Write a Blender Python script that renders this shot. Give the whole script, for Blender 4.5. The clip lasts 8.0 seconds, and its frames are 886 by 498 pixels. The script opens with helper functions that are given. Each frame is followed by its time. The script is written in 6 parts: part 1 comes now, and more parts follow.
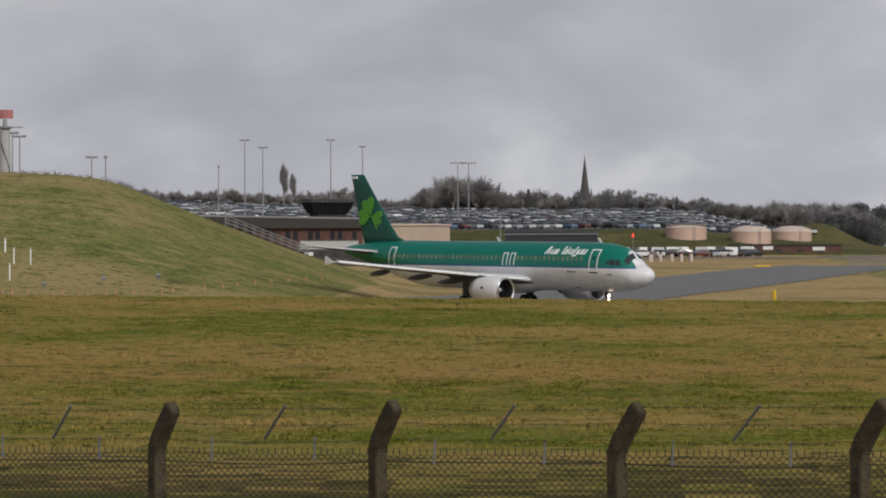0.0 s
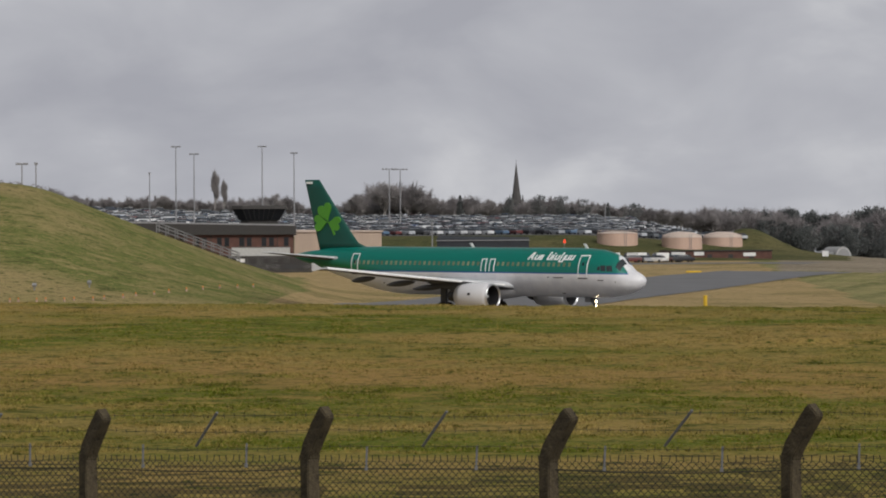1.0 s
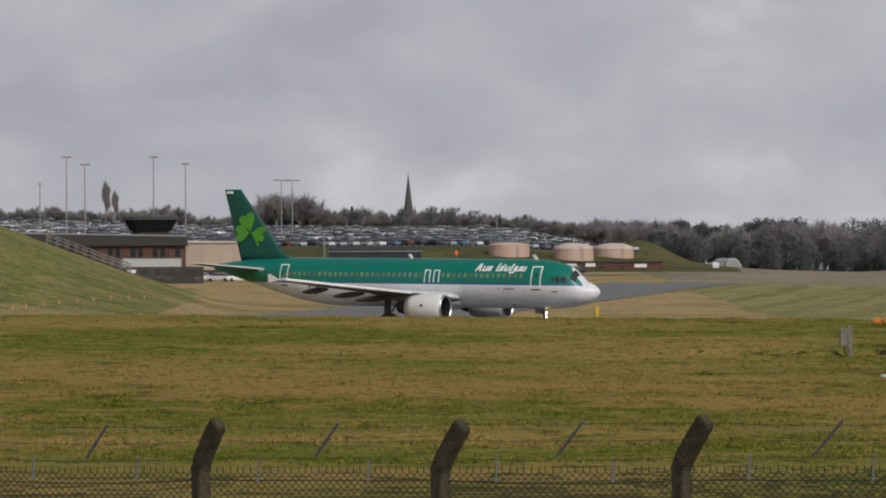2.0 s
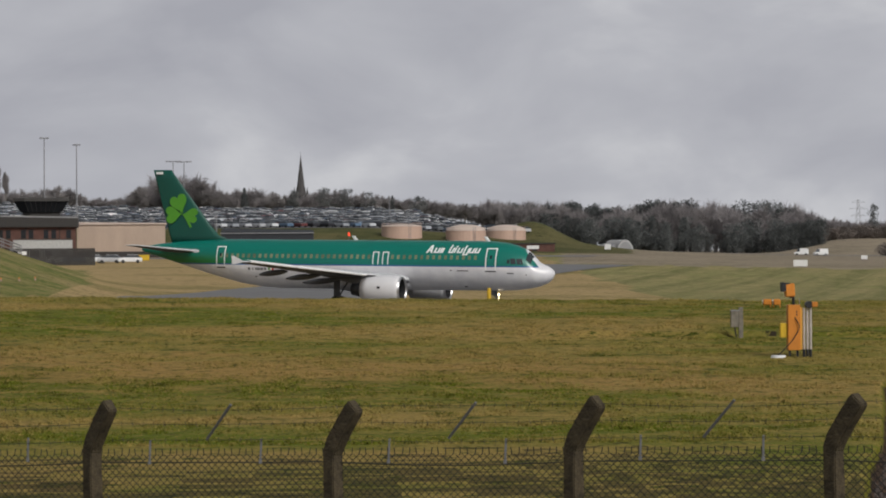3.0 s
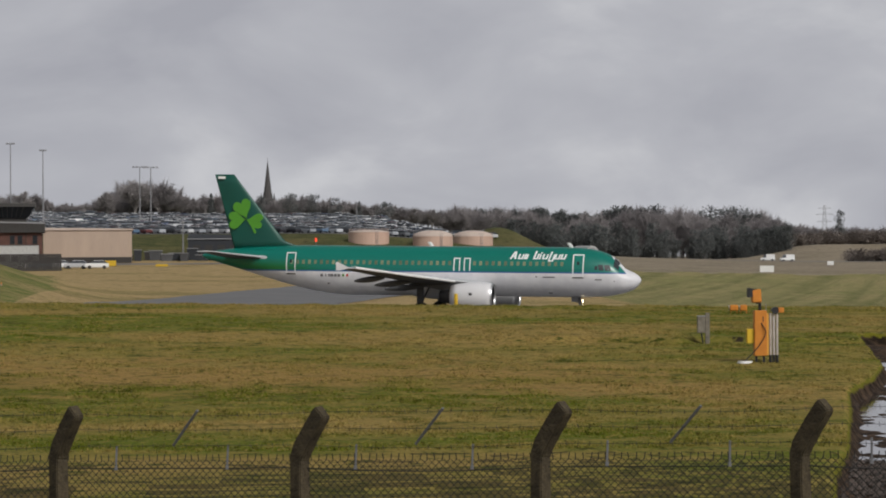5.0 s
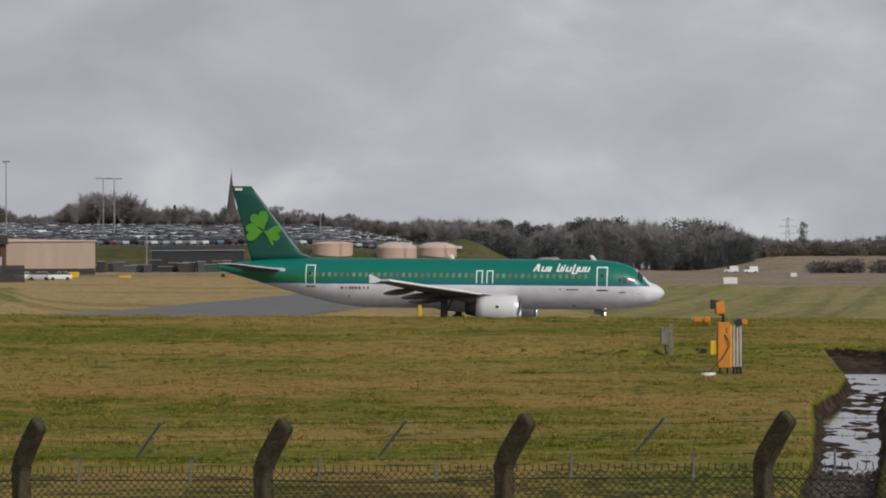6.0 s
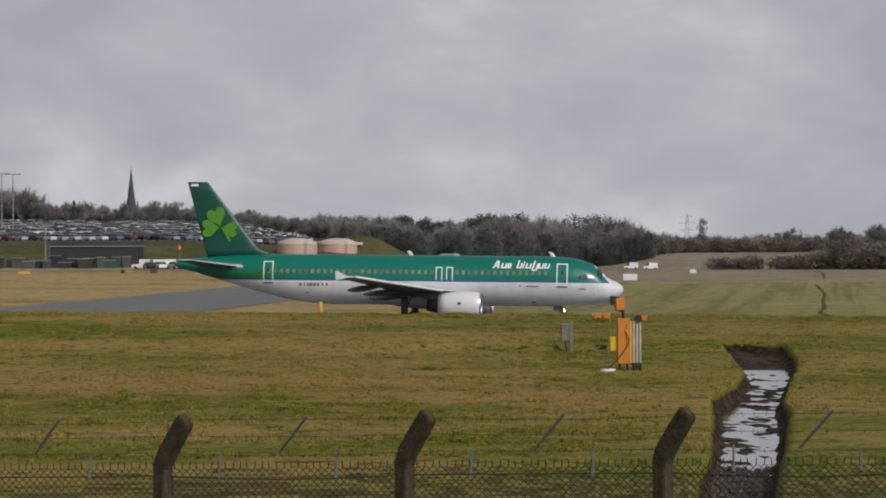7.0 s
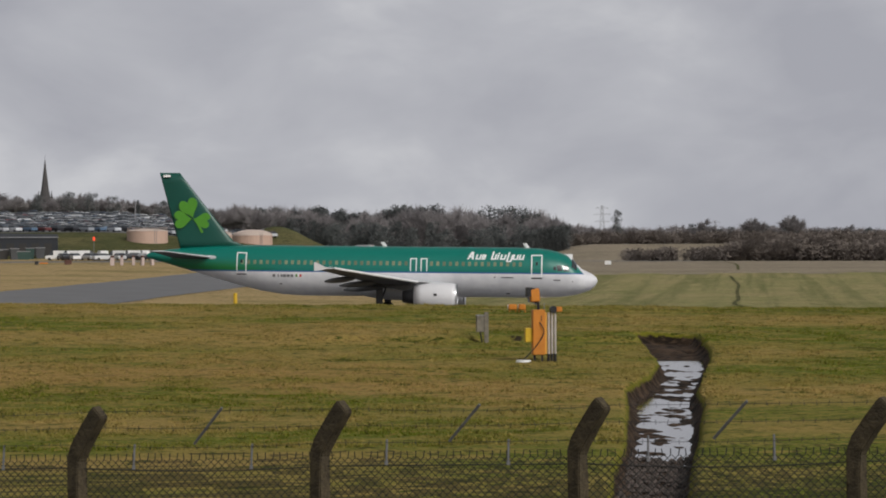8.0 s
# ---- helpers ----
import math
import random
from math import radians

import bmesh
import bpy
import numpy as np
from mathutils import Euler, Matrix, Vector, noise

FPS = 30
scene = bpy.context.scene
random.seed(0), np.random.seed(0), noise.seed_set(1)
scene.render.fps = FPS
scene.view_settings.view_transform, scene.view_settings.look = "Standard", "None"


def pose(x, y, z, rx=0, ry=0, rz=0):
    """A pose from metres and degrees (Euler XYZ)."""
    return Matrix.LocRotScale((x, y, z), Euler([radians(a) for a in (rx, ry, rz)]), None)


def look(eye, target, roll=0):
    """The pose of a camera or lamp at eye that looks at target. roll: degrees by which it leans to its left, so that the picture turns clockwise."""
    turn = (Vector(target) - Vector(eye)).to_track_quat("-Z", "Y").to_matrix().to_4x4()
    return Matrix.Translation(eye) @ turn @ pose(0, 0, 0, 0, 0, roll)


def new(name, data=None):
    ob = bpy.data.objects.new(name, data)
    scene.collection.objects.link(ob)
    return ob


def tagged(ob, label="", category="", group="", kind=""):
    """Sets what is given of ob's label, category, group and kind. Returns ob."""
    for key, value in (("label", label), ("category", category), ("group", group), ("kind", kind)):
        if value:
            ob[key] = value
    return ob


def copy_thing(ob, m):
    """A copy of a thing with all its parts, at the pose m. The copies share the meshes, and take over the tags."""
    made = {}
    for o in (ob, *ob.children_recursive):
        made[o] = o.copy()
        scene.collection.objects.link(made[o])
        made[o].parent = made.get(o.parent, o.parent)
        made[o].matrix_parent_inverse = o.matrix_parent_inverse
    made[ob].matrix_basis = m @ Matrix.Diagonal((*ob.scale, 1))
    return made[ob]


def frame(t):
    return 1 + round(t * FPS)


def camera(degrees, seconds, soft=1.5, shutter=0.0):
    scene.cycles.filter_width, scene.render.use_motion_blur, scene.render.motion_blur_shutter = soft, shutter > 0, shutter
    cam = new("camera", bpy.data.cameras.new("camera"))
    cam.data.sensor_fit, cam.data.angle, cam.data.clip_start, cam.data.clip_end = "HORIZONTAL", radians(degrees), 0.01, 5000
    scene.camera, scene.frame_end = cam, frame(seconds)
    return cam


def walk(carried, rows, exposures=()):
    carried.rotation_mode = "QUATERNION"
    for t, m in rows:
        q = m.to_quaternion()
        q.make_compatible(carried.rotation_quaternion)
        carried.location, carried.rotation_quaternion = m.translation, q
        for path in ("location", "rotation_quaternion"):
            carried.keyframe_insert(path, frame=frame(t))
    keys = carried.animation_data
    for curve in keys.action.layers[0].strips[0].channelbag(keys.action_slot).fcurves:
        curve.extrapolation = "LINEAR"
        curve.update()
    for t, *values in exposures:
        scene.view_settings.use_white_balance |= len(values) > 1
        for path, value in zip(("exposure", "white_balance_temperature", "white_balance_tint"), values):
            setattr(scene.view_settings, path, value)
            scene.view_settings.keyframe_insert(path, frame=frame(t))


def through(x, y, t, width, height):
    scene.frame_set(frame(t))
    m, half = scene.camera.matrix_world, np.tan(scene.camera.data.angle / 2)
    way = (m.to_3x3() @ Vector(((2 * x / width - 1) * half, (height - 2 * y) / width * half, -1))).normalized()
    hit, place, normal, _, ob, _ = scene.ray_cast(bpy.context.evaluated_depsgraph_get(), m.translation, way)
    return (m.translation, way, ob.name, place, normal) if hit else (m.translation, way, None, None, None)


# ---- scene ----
# ---------------------------------------------------------------- camera
cam = camera(18.55, 8.0, soft=1.9)
EYE = Vector((0.0, 0.0, 4.84))


def aim(yaw, pitch, roll):
    """The camera's pose: degrees clockwise from the church spire, up, and lean."""
    a, b = radians(yaw), radians(pitch)
    way = Vector((math.sin(a) * math.cos(b), math.cos(a) * math.cos(b), math.sin(b)))
    return look(EYE, EYE + way * 100.0, roll)


PAN = ((0.0, -2.967, 0.096, -0.216), (0.5, -2.089, -0.029, -0.301), (1.0, -1.525, 0.222, -0.332),
       (1.5, -0.608, 0.484, -0.283), (1.7, 0.0, 0.500, -0.285), (2.8, 2.47, 0.100, -0.296), (3.0, 3.024, 0.046, -0.296), (3.5, 3.594, -0.011, -0.271),
       (4.0, 3.694, 0.006, -0.321), (4.5, 3.721, 0.110, -0.288), (4.7, 3.682, 0.112, -0.285), (5.8, 4.229, 0.398, -0.258), (6.0, 4.486, 0.406, -0.254),
       (6.5, 5.721, 0.365, -0.295), (7.0, 6.585, 0.318, -0.208), (7.5, 7.396, 0.244, -0.141),
       (8.0, 8.372, 0.128, -0.207))
walk(cam, [(t, aim(a, b, c)) for t, a, b, c in PAN], exposures=((0.0, -0.13), (8.0, -0.13)))

# ---------------------------------------------------------------- light
SUN_UP, SUN_TURN = 38.0, 150.0   # elevation; compass turn clockwise from the spire
world = bpy.data.worlds.new("overcast")
scene.world = world
world.use_nodes = True
wn = world.node_tree
wn.nodes.clear()
sky = wn.nodes.new("ShaderNodeTexSky")
sky.sky_type, sky.sun_disc = "NISHITA", False
sky.sun_elevation, sky.sun_rotation = radians(SUN_UP), radians(SUN_TURN)
sky.dust_density, sky.air_density = 4.0, 1.0
grey = wn.nodes.new("ShaderNodeHueSaturation")
grey.inputs["Saturation"].default_value = 0.25
back = wn.nodes.new("ShaderNodeBackground")
back.inputs["Strength"].default_value = 0.09
wout = wn.nodes.new("ShaderNodeOutputWorld")
wn.links.new(sky.outputs[0], grey.inputs["Color"])
wn.links.new(grey.outputs[0], back.inputs["Color"])
wn.links.new(back.outputs[0], wout.inputs["Surface"])
sun = new("sun", bpy.data.lights.new("sun", "SUN"))
sun.data.energy, sun.data.angle, sun.data.color = 1.75, radians(14), (1.0, 0.96, 0.9)
sa, sb = radians(SUN_TURN), radians(SUN_UP)
sun.matrix_world = look((0, 0, 60), Vector((0, 0, 60)) - Vector((math.sin(sa) * math.cos(sb), math.cos(sa) * math.cos(sb), math.sin(sb))))


# ---------------------------------------------------------------- materials
def mat(name, color, rough=0.7, metal=0.0, vary=0.15, scale=3.0, fine=25.0, bump=0.0, other=None, island=0.0, each=0.0, emit=0.0, stretch=(1, 1, 1), spec=0.5):
    """A procedural material: base colour, two scales of variation, fine relief."""
    m = bpy.data.materials.new(name)
    m.use_nodes = True
    n, l = m.node_tree.nodes, m.node_tree.links
    b = n["Principled BSDF"]
    b.inputs["Roughness"].default_value, b.inputs["Metallic"].default_value = rough, metal
    b.inputs["Specular IOR Level"].default_value = spec
    co = n.new("ShaderNodeTexCoord")
    mp = n.new("ShaderNodeMapping")
    mp.inputs["Scale"].default_value = stretch
    l.new(co.outputs["Object"], mp.inputs["Vector"])
    big, small = n.new("ShaderNodeTexNoise"), n.new("ShaderNodeTexNoise")
    big.inputs["Scale"].default_value, small.inputs["Scale"].default_value = scale, fine
    big.inputs["Detail"].default_value, small.inputs["Detail"].default_value = 4, 3
    l.new(mp.outputs[0], big.inputs["Vector"])
    l.new(mp.outputs[0], small.inputs["Vector"])
    add = n.new("ShaderNodeMath")
    add.operation = "MULTIPLY_ADD"
    l.new(small.outputs["Fac"], add.inputs[0])
    add.inputs[1].default_value = 0.45
    l.new(big.outputs["Fac"], add.inputs[2])
    ramp = n.new("ShaderNodeMapRange")
    ramp.inputs["From Min"].default_value, ramp.inputs["From Max"].default_value = 0.45, 1.0
    l.new(add.outputs[0], ramp.inputs["Value"])
    mix = n.new("ShaderNodeMix")
    mix.data_type = "RGBA"
    other = other or tuple(c * (1 - 2.2 * vary) for c in color)
    mix.inputs["A"].default_value = (*other, 1)
    mix.inputs["B"].default_value = (*color, 1)
    l.new(ramp.outputs[0], mix.inputs["Factor"])
    out = mix.outputs["Result"]
    if island or each:
        src = n.new("ShaderNodeNewGeometry").outputs["Random Per Island"] if island else n.new("ShaderNodeObjectInfo").outputs["Random"]
        amount = island or each
        hsv = n.new("ShaderNodeHueSaturation")
        mr = n.new("ShaderNodeMapRange")
        mr.inputs["To Min"].default_value, mr.inputs["To Max"].default_value = 1 - amount, 1 + amount
        l.new(src, mr.inputs["Value"])
        l.new(mr.outputs[0], hsv.inputs["Value"])
        l.new(out, hsv.inputs["Color"])
        out = hsv.outputs[0]
    l.new(out, b.inputs["Base Color"])
    if bump:
        bp = n.new("ShaderNodeBump")
        bp.inputs["Strength"].default_value, bp.inputs["Distance"].default_value = bump, 0.03
        l.new(add.outputs[0], bp.inputs["Height"])
        l.new(bp.outputs[0], b.inputs["Normal"])
    if emit:
        b.inputs["Emission Color"].default_value, b.inputs["Emission Strength"].default_value = (*color, 1), emit
    return m


def chosen(name, colors, rough=0.5, island=True, metal=0.0, spec=0.5):
    """A material that takes one of several colours, piece by piece."""
    m = bpy.data.materials.new(name)
    m.use_nodes = True
    n, l = m.node_tree.nodes, m.node_tree.links
    b = n["Principled BSDF"]
    b.inputs["Roughness"].default_value, b.inputs["Metallic"].default_value = rough, metal
    b.inputs["Specular IOR Level"].default_value = spec
    r = n.new("ShaderNodeValToRGB")
    r.color_ramp.interpolation = "CONSTANT"
    e = r.color_ramp.elements
    while len(e) < len(colors):
        e.new(0.5)
    for i, c in enumerate(colors):
        e[i].position, e[i].color = i / len(colors), (*c, 1)
    src = n.new("ShaderNodeNewGeometry").outputs["Random Per Island"] if island else n.new("ShaderNodeObjectInfo").outputs["Random"]
    l.new(src, r.inputs[0])
    l.new(r.outputs[0], b.inputs["Base Color"])
    return m


def grass_material(name, green, straw, soil, lo=0.40, hi=0.60, streak=0.0, earth=False):
    """Winter turf: green and straw in wind-drawn patches, painted tussock shade, and bare soil flecks."""
    m = bpy.data.materials.new(name)
    m.use_nodes = True
    n, l = m.node_tree.nodes, m.node_tree.links
    b = n["Principled BSDF"]
    b.inputs["Roughness"].default_value, b.inputs["Specular IOR Level"].default_value = 0.95, 0.1
    co = n.new("ShaderNodeTexCoord")
    last = None

    def noise_at(scale, detail, stretch, turn=0.0):
        mp = n.new("ShaderNodeMapping")
        mp.inputs["Scale"].default_value = stretch
        src = co.outputs["Object"]
        if turn:
            rt = n.new("ShaderNodeMapping")
            rt.inputs["Rotation"].default_value = (0, 0, radians(turn))
            l.new(src, rt.inputs["Vector"])
            src = rt.outputs[0]
        l.new(src, mp.inputs["Vector"])
        t = n.new("ShaderNodeTexNoise")
        t.inputs["Scale"].default_value, t.inputs["Detail"].default_value = scale, detail
        t.inputs["Roughness"].default_value = 0.62
        l.new(mp.outputs[0], t.inputs["Vector"])
        return t.outputs["Fac"]

    def blend(fac, lo, hi, a, c):
        mr = n.new("ShaderNodeMapRange")
        mr.interpolation_type = "SMOOTHSTEP"
        mr.inputs["From Min"].default_value, mr.inputs["From Max"].default_value = lo, hi
        l.new(fac, mr.inputs["Value"])
        mx = n.new("ShaderNodeMix")
        mx.data_type = "RGBA"
        l.new(mr.outputs[0], mx.inputs["Factor"])
        for key, v in (("A", a), ("B", c)):
            if isinstance(v, tuple):
                mx.inputs[key].default_value = (*v, 1)
            else:
                l.new(v, mx.inputs[key])
        return mx.outputs["Result"]

    wide = noise_at(0.06, 6, (0.6, 1, 1))
    mid = noise_at(0.55, 7, (0.6, 1, 1))
    fine = noise_at(6.0, 5, (0.8, 1, 1))
    clump = noise_at(1.9, 5, (0.7, 1, 1))
    c1 = blend(wide, lo, hi, green, straw)
    if streak:
        c1 = blend(noise_at(0.28, 3, (1, 0.012, 1), 15.0), 0.45, 0.60, c1, tuple(g * (1 - streak) for g in green))
    c2 = blend(mid, 0.50, 0.66, c1, tuple(0.3 * g + 0.75 * s for g, s in zip(green, straw)))
    # darker green patches paint the tussocks' shadows into the turf
    c3 = blend(mid, 0.46, 0.32, c2, tuple(g * 0.55 for g in green))
    c3 = blend(clump, 0.46, 0.36, c3, tuple(0.5 * g for g in green))
    c3 = blend(clump, 0.56, 0.68, c3, tuple(0.35 * g + 0.75 * s for g, s in zip(green, straw)))
    c4 = blend(fine, 0.54, 0.70, c3, tuple(s * 1.2 for s in straw))
    c5 = blend(fine, 0.455, 0.32, c4, soil)
    if earth:
        def field(key):
            at = n.new("ShaderNodeAttribute")
            at.attribute_name = key
            ad = n.new("ShaderNodeMath")
            ad.operation = "MULTIPLY_ADD"
            l.new(noise_at(3.2, 5, (1, 0.8, 1)), ad.inputs[0])
            ad.inputs[1].default_value = 0.75
            l.new(at.outputs["Fac"], ad.inputs[2])
            return ad.outputs[0]

        damp = field("wet")
        c5 = blend(damp, 0.44, 0.56, c5, (0.13, 0.125, 0.012))
        mud = blend(clump, 0.38, 0.62, (0.014, 0.0095, 0.006), (0.075, 0.049, 0.032))
        c5 = blend(damp, 0.60, 0.80, c5, mud)
        c5 = blend(field("bare"), 0.66, 1.0, c5, (0.032, 0.024, 0.015))
        gloss = n.new("ShaderNodeMapRange")
        gloss.inputs["From Min"].default_value, gloss.inputs["From Max"].default_value = 0.9, 1.3
        gloss.inputs["To Min"].default_value, gloss.inputs["To Max"].default_value = 0.95, 0.75
        l.new(damp, gloss.inputs["Value"])
        l.new(gloss.outputs[0], b.inputs["Roughness"])
    l.new(c5, b.inputs["Base Color"])
    bp = n.new("ShaderNodeBump")
    bp.inputs["Strength"].default_value, bp.inputs["Distance"].default_value = 0.8, 0.12
    l.new(fine, bp.inputs["Height"])
    l.new(bp.outputs[0], b.inputs["Normal"])
    return m


M = {}
M["grass"] = grass_material("winter turf", (0.102, 0.128, 0.010), (0.295, 0.206, 0.064), (0.018, 0.014, 0.006), earth=True)
M["blade"] = grass_material("turf blades", (0.125, 0.150, 0.014), (0.34, 0.245, 0.085), (0.03, 0.024, 0.010))
# deep green near turf, darkened further to carry the lens vignette in its colour
M["lush"] = grass_material("long green turf, vignette-darkened", (0.046, 0.058, 0.007), (0.135, 0.095, 0.032), (0.014, 0.011, 0.006), earth=True)
M["mown"] = grass_material("mown straw turf", (0.20, 0.17, 0.06), (0.40, 0.29, 0.145), (0.13, 0.10, 0.05), 0.34, 0.52)
M["rust"] = grass_material("rusty winter turf", (0.110, 0.122, 0.012), (0.30, 0.192, 0.062), (0.018, 0.013, 0.006), 0.35, 0.57, earth=True)
M["mound"] = grass_material("mound turf", (0.105, 0.136, 0.030), (0.305, 0.236, 0.11), (0.11, 0.10, 0.035), 0.38, 0.62)
M["field"] = grass_material("mown green field", (0.185, 0.20, 0.065), (0.37, 0.285, 0.155), (0.10, 0.08, 0.04), 0.30, 0.85, 0.30)
M["dry"] = grass_material("dry grey-brown field", (0.22, 0.185, 0.13), (0.30, 0.25, 0.185), (0.13, 0.11, 0.08))
M["bank"] = grass_material("dark bank turf", (0.06, 0.07, 0.025), (0.13, 0.115, 0.05), (0.05, 0.045, 0.02))
M["asphalt"] = mat("taxiway asphalt", (0.155, 0.155, 0.16), 0.9, vary=0.1, scale=0.15, fine=6.0, bump=0.2)
M["concrete"] = mat("weathered concrete", (0.105, 0.082, 0.050), 0.95, vary=0.3, scale=7, fine=45, bump=1.0, other=(0.022, 0.02, 0.014), spec=0.2)
M["boxgrey"] = mat("stained grey-brown box paint", (0.22, 0.195, 0.155), 0.85, vary=0.25, scale=4, fine=30)
M["wire"] = mat("dull wire", (0.05, 0.05, 0.05), 0.6, 0.6)
M["zinc"] = mat("galvanised steel", (0.30, 0.30, 0.31), 0.6, 0.4, vary=0.1)
M["dullzinc"] = mat("dulled galvanised steel", (0.19, 0.19, 0.20), 0.7, 0.2, vary=0.2, fine=40)
M["white"] = mat("white aircraft paint", (0.66, 0.66, 0.68), 0.32, vary=0.03, scale=0.6, fine=6)
M["fairing"] = mat("dull grey fairing paint", (0.17, 0.172, 0.18), 0.5, vary=0.1, scale=0.7, fine=7)
# dark base paints in the shade under the wings; also plain dark steel
M["under"] = mat("dark grey steel and painted underside shade", (0.065, 0.067, 0.072), 0.55, vary=0.15, scale=0.7, fine=7)
M["grey"] = mat("grey wing paint", (0.52, 0.53, 0.55), 0.38, vary=0.06, scale=0.7, fine=7)
M["dark"] = mat("dark metal", (0.03, 0.03, 0.033), 0.5, 0.4)
M["rubber"] = mat("tyre rubber", (0.025, 0.025, 0.025), 0.85)
M["steel"] = mat("bright metal lip", (0.62, 0.62, 0.63), 0.28, 0.9, vary=0.05)
M["glass"] = mat("dark cockpit glass", (0.03, 0.036, 0.04), 0.06, vary=0.0)
M["pane"] = mat("cabin window with pale blind", (0.19, 0.225, 0.135), 0.3, each=0.3)
M["mark"] = mat("white livery marking", (0.8, 0.8, 0.8), 0.35, vary=0.02)
M["leafgreen"] = mat("lime green emblem", (0.078, 0.28, 0.022), 0.4, vary=0.06)
M["finlid"] = mat("deep green fin paint", (0.0015, 0.072, 0.053), 0.42, vary=0.08, scale=0.5, fine=5)
M["lampglow"] = mat("lit taxi lamp", (1.0, 0.80, 0.5), 0.3, emit=14.0)
M["orange"] = mat("airfield orange paint", (0.62, 0.22, 0.02), 0.5, vary=0.12, scale=2, fine=18)
# lighter copy of the orange, with sunlight put into the colour
M["ochre"] = mat("orange paint with sunlit tone added", (0.72, 0.36, 0.06), 0.5, vary=0.1, scale=2, fine=18)
M["tube"] = mat("chalky pale tube", (0.50, 0.455, 0.43), 0.6, vary=0.15, scale=2, fine=12)
M["yellow"] = mat("yellow marker paint", (0.65, 0.42, 0.02), 0.5, vary=0.1)
M["brick"] = mat("red brick walling", (0.13, 0.062, 0.048), 0.9, vary=0.2, scale=0.8, fine=9)
M["fascia"] = mat("dark brown roof fascia", (0.035, 0.032, 0.03), 0.7, vary=0.15)
M["render"] = mat("pale buff cladding", (0.46, 0.36, 0.29), 0.85, vary=0.08, scale=0.4, fine=4, stretch=(1, 1, 0.2))
M["tank"] = mat("pinkish tank paint", (0.55, 0.38, 0.30), 0.7, vary=0.06, scale=0.5, fine=5, stretch=(1, 1, 0.25))
M["tankroof"] = mat("pale tank roof", (0.56, 0.46, 0.40), 0.7, vary=0.06, scale=0.5)
M["stone"] = mat("church stone", (0.085, 0.08, 0.08), 0.9)
M["winglass"] = mat("window glass", (0.02, 0.022, 0.026), 0.1)
M["paintwhite"] = mat("white painted metal", (0.75, 0.75, 0.74), 0.5, vary=0.05)
M["red"] = mat("red paint", (0.6, 0.04, 0.03), 0.5)
M["water"] = mat("ditch water", (0.02, 0.017, 0.015), 0.04, vary=0.0, scale=2, fine=9, bump=0.06)
M["gravel"] = mat("dark stones", (0.085, 0.066, 0.056), 0.7, vary=0.2, island=0.5)


def livery():
    """Fuselage paint: green above, a thin blue line, white below, brighter green low at the tail."""
    m = bpy.data.materials.new("two-tone fuselage paint")
    m.use_nodes = True
    n, l = m.node_tree.nodes, m.node_tree.links
    b = n["Principled BSDF"]
    b.inputs["Roughness"].default_value = 0.3
    co, sep = n.new("ShaderNodeTexCoord"), n.new("ShaderNodeSeparateXYZ")
    l.new(co.outputs["Object"], sep.inputs[0])

    def step(src, lo, hi):
        mr = n.new("ShaderNodeMapRange")
        mr.interpolation_type = "SMOOTHSTEP"
        mr.inputs["From Min"].default_value, mr.inputs["From Max"].default_value = lo, hi
        l.new(src, mr.inputs["Value"])
        return mr.outputs[0]

    def mixed(f, a, c):
        mx = n.new("ShaderNodeMix")
        mx.data_type = "RGBA"
        l.new(f, mx.inputs["Factor"])
        for key, v in (("A", a), ("B", c)):
            if isinstance(v, tuple):
                mx.inputs[key].default_value = (*v, 1)
            else:
                l.new(v, mx.inputs[key])
        return mx.outputs["Result"]

    z, x = sep.outputs["Z"], sep.outputs["X"]
    tail = n.new("ShaderNodeMath")
    tail.operation = "MULTIPLY"
    l.new(step(x, -25.5, -31.0), tail.inputs[0])
    l.new(step(z, 4.9, 3.7), tail.inputs[1])
    green = mixed(tail.outputs[0], (0.002, 0.150, 0.116), (0.014, 0.155, 0.035))
    blue = mixed(step(z, 3.74, 3.78), (0.025, 0.10, 0.27), green)
    ns = n.new("ShaderNodeTexNoise")
    ns.inputs["Scale"].default_value, ns.inputs["Detail"].default_value = 1.3, 5
    l.new(co.outputs["Object"], ns.inputs["Vector"])
    white = mixed(step(ns.outputs["Fac"], 0.35, 0.7), (0.63, 0.63, 0.66), (0.71, 0.71, 0.73))
    lower = mixed(step(z, 3.64, 3.66), white, blue)
    # the radome and the chin under the windscreen stay white
    nose = n.new("ShaderNodeMath")
    nose.operation = "MULTIPLY_ADD"
    l.new(z, nose.inputs[0])
    nose.inputs[1].default_value = 0.9
    l.new(x, nose.inputs[2])
    l.new(mixed(step(nose.outputs[0], 2.14, 2.20), lower, white), b.inputs["Base Color"])
    return m


M["livery"] = livery()


# ---------------------------------------------------------------- mesh tools
def part(name, bm, material, parent=None, label="", smooth=False):
    """Links a bmesh as one mesh object, under a thing or a part where one is given."""
    me = bpy.data.meshes.new(name)
    bm.to_mesh(me)
    bm.free()
    me.materials.append(material)
    if smooth:
        me.polygons.foreach_set("use_smooth", [True] * len(me.polygons))
    ob = new(name, me)
    if parent is not None:
        ob.parent = parent
    return tagged(ob, label)


def share(name, me, m, parent=None):
    ob = new(name, me)
    ob.parent = parent
    ob.matrix_basis = m
    return ob


